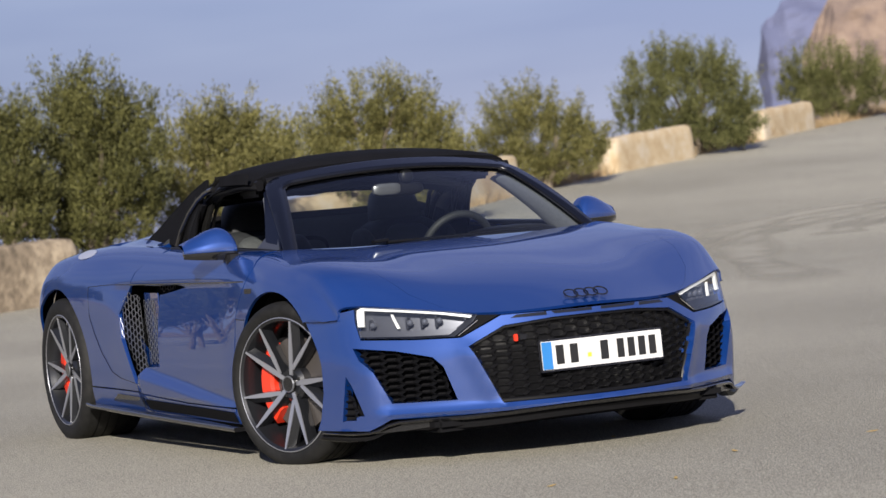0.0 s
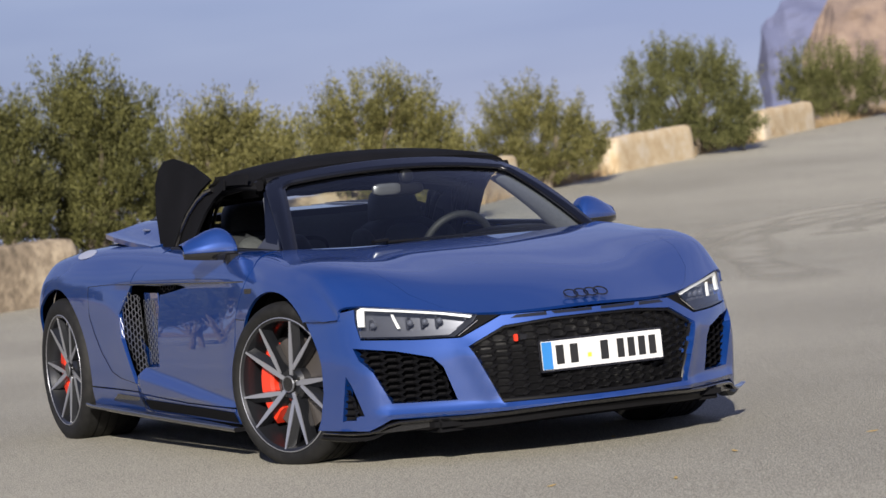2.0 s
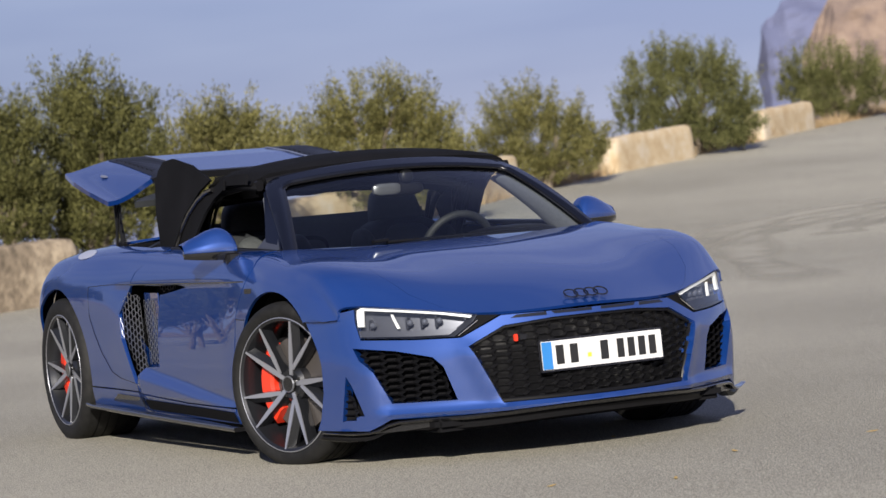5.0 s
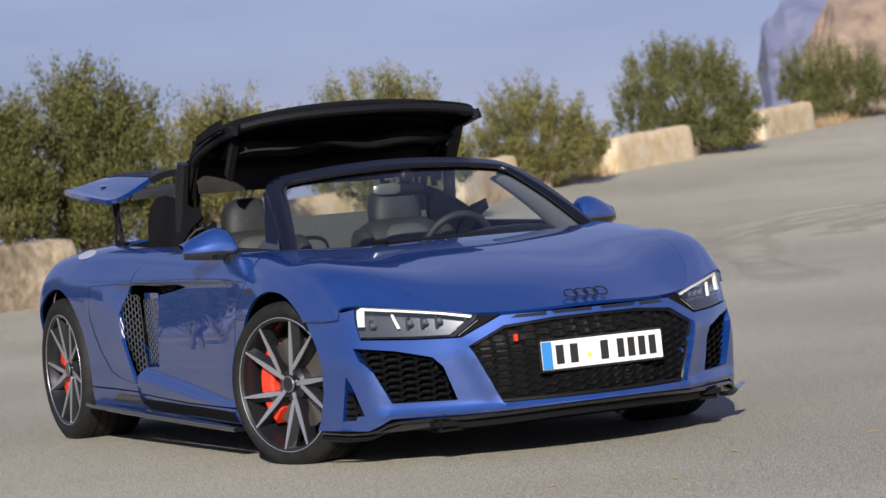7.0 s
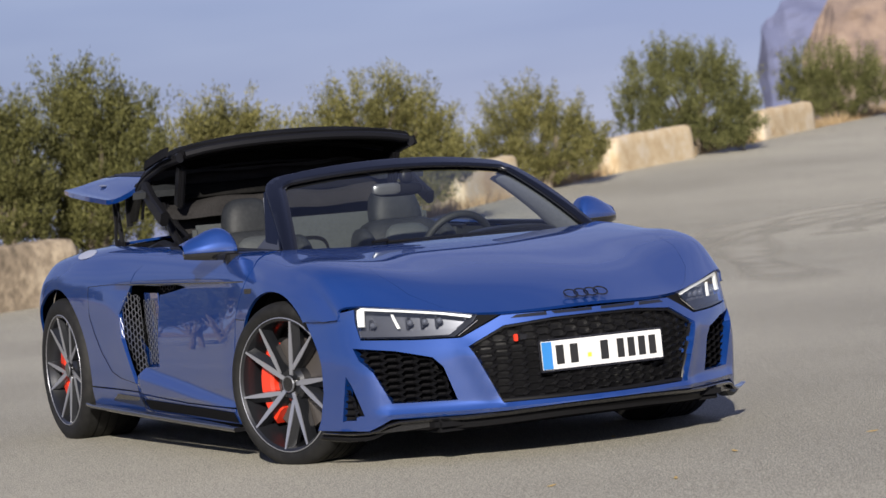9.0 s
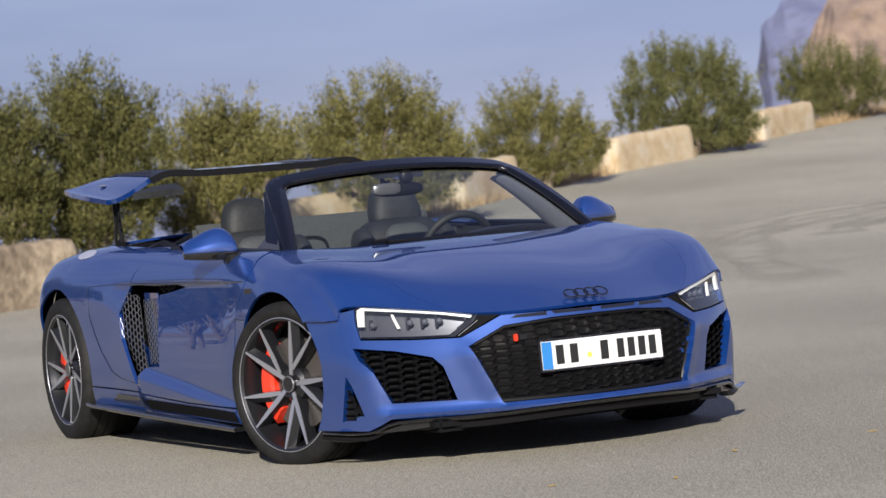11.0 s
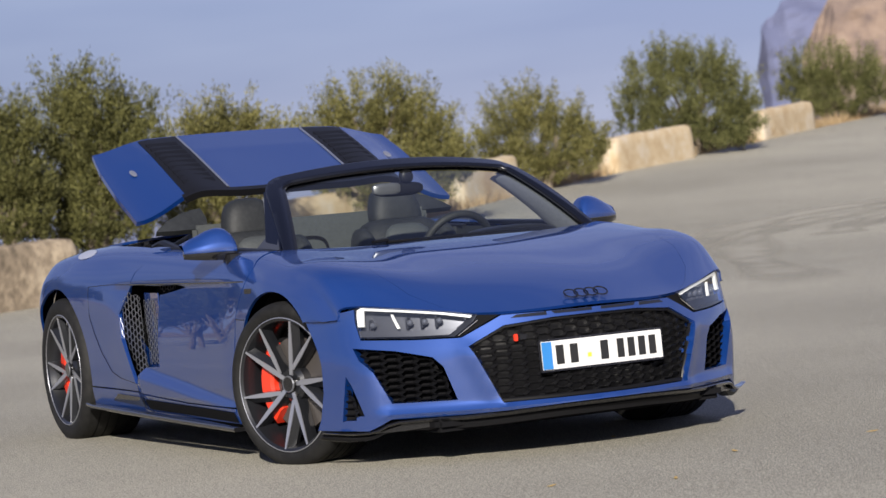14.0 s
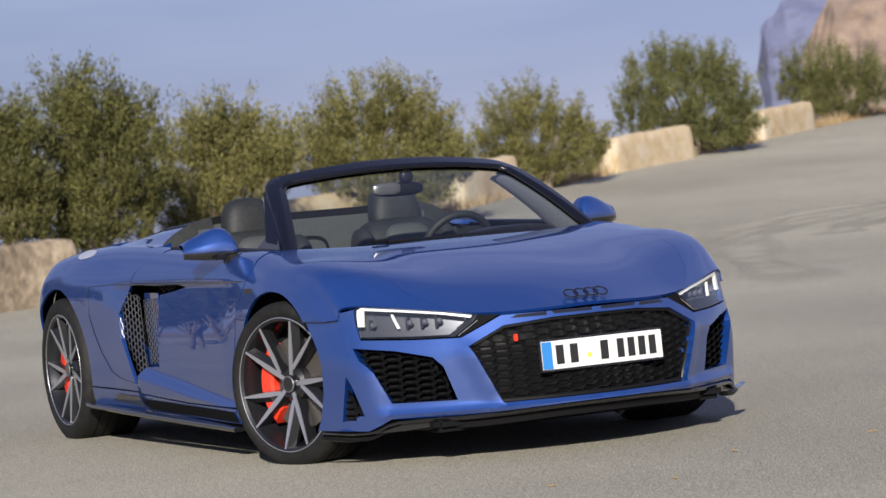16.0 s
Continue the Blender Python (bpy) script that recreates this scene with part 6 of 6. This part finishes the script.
def motions():
    # lid: shift along and up from its closed place, and its tilt with the tail end up
    lid_rows = [(0.0, 0, 0, 0), (1.55, 0, 0, 0), (1.75, -0.008, 0.001, 1.5), (2.0, -0.023, 0.005, 5.0), (2.5, -0.037, 0.010, 12.1), (3.0, -0.075, 0.044, 22.0), (3.5, -0.185, 0.124, 26.5), (4.0, -0.345, 0.205, 26.0), (4.4, -0.47, 0.215, 23.0), (4.8, -0.56, 0.224, 16.0), (5.3, -0.595, 0.235, 7.0), (5.7, -0.60, 0.237, 5.0), (12.5, -0.60, 0.237, 5.0),
                (12.7, -0.60, 0.235, 7.0), (13.0, -0.588, 0.224, 14.0), (13.3, -0.497, 0.219, 22.7), (13.6, -0.391, 0.205, 26.9), (14.2, -0.126, 0.079, 25.0), (14.6, -0.060, 0.028, 17.0), (15.0, -0.026, 0.010, 9.3), (15.5, -0.010, 0.002, 2.2), (15.8, 0, 0, 0), (16.0, 0, 0, 0)]
    walk(lid, [(t, pose(LID.x + dx, 0, LID.z + dz, 0, a, 0)) for t, dx, dz, a in lid_rows])
    for fl in fairings:
        walk(fl, [(t, pose(FAIR.x - LID.x + 0.85 * dz, 0, FAIR.z - LID.z + 0.30 * dz, 0, -0.9 * a - 300 * dz, 0)) for t, dx, dz, a in lid_rows])
    for st, sg in struts:
        rows = []
        for t, dx, dz, a in lid_rows:
            up = min(1.0, dz / 0.2)
            rows.append((t, pose(LID.x + dx - 0.045, sg * 0.70, LID.z + dz - 0.045 - 0.27 * (1 - up), 0, 8, 0)))
        walk(st, rows)
    top_rows = [(0.0, 0, 0, 0), (5.5, 0, 0, 0), (5.9, -0.02, 0.03, 2), (6.3, -0.07, 0.095, 5), (6.6, -0.14, 0.165, 8), (7.0, -0.245, 0.25, 10), (7.5, -0.42, 0.305, 8.5), (8.2, -0.628, 0.31, 7.6), (8.5, -0.722, 0.28, 7.7), (9.0, -0.959, 0.169, 8.9), (9.2, -1.056, 0.094, 9.5), (9.6, -1.20, -0.08, 8), (10.1, -1.25, -0.27, 4), (10.6, -1.25, -0.385, 0), (16.0, -1.25, -0.385, 0)]
    walk(top, [(t, pose(ROOF.x + dx, 0, ROOF.z + dz, 0, -a, 0)) for t, dx, dz, a in top_rows])
    # the rear section turns about its foot so that it follows the roof's back edge
    rear_rows = []
    rest = math.degrees(math.atan2(1.176 - PIV.z, -1.37 - PIV.x))
    for t, dx, dz, a in top_rows:
        c, s = math.cos(radians(a)), math.sin(radians(a))
        gx, gz = ROOF.x + dx + c * -0.49 - s * 0.034, ROOF.z + dz + s * -0.49 + c * 0.034
        turn = math.degrees(math.atan2(gz - PIV.z, gx - PIV.x))
        rear_rows.append((t, pose(PIV.x, 0, PIV.z - (0.14 if t > 10 else 0), 0, -((turn + 360 if turn < -90 else turn) - rest), 0)))
    walk(rear_top, rear_rows)
    fin_rows = [(0.0, -0.12, -0.09, 38), (0.4, -0.12, -0.09, 38), (0.7, -0.08, -0.03, 27), (0.9, -0.03, 0, 19), (1.1, 0, 0, 10), (1.3, 0, 0, 2), (1.4, 0, 0, 0), (5.7, 0, 0, 0), (6.3, -0.02, -0.02, 3), (6.6, -0.06, -0.07, 2), (7.0, -0.14, -0.16, 0), (7.5, -0.15, -0.21, 0), (8.2, -0.16, -0.24, 2), (8.6, -0.20, -0.33, 4), (9.0, -0.26, -0.45, 8), (9.3, -0.30, -0.55, 10), (16.0, -0.30, -0.55, 10)]
    for fn, sg in fins:
        walk(fn, [(t, pose(FIN.x + dx, 0, FIN.z + dz, 0, -a, 0)) for t, dx, dz, a in fin_rows])
    for ar in arches:
        walk(ar, [(0.0, pose(0, 0, 0)), (5.6, pose(0, 0, 0)), (6.3, pose(0.0, 0, -0.015)), (6.6, pose(-0.06, 0, -0.06)), (7.0, pose(-0.13, 0, -0.16)), (7.5, pose(-0.15, 0, -0.24)), (8.2, pose(-0.2, 0, -0.36)), (9.0, pose(-0.3, 0, -0.52)), (16.0, pose(-0.3, 0, -0.56))])
    for wd, sg in wedges:
        walk(wd, [(0.0, pose(0, 0, 0)), (0.4, pose(0, 0, 0)), (0.7, pose(0.07, 0, 0)), (1.1, pose(0.20, 0, -0.01)), (6.3, pose(0.20, 0, -0.01)), (6.8, pose(0.10, 0, -0.10)), (7.5, pose(0.0, 0, -0.34)), (16.0, pose(0.0, 0, -0.34))])
    walk(curtain, [(t, pose(-0.48, 0, 0.0, 0, a, 0)) for t, a in ((0.0, 0), (6.3, 0), (7.0, 10), (7.5, 30), (8.0, 74), (8.6, 82), (9.2, 50), (9.8, 0), (16.0, 0))])
    walk(hang, [(t, pose(0.344, 0, 0.27, 0, a, 0)) for t, a in ((0.0, 0), (6.3, 0), (6.8, 65), (7.3, 128), (8.2, 138), (10.0, 138), (16.0, 138))])
    for lk, sg in links:
        walk(lk, [(t, pose(-0.10, sg * 0.545, -0.03, 0, a, 0)) for t, a in ((0.0, 0), (6.3, 0), (7.0, -45), (7.5, -80), (8.5, -85), (9.2, -40), (9.8, 0), (16.0, 0))])


motions()
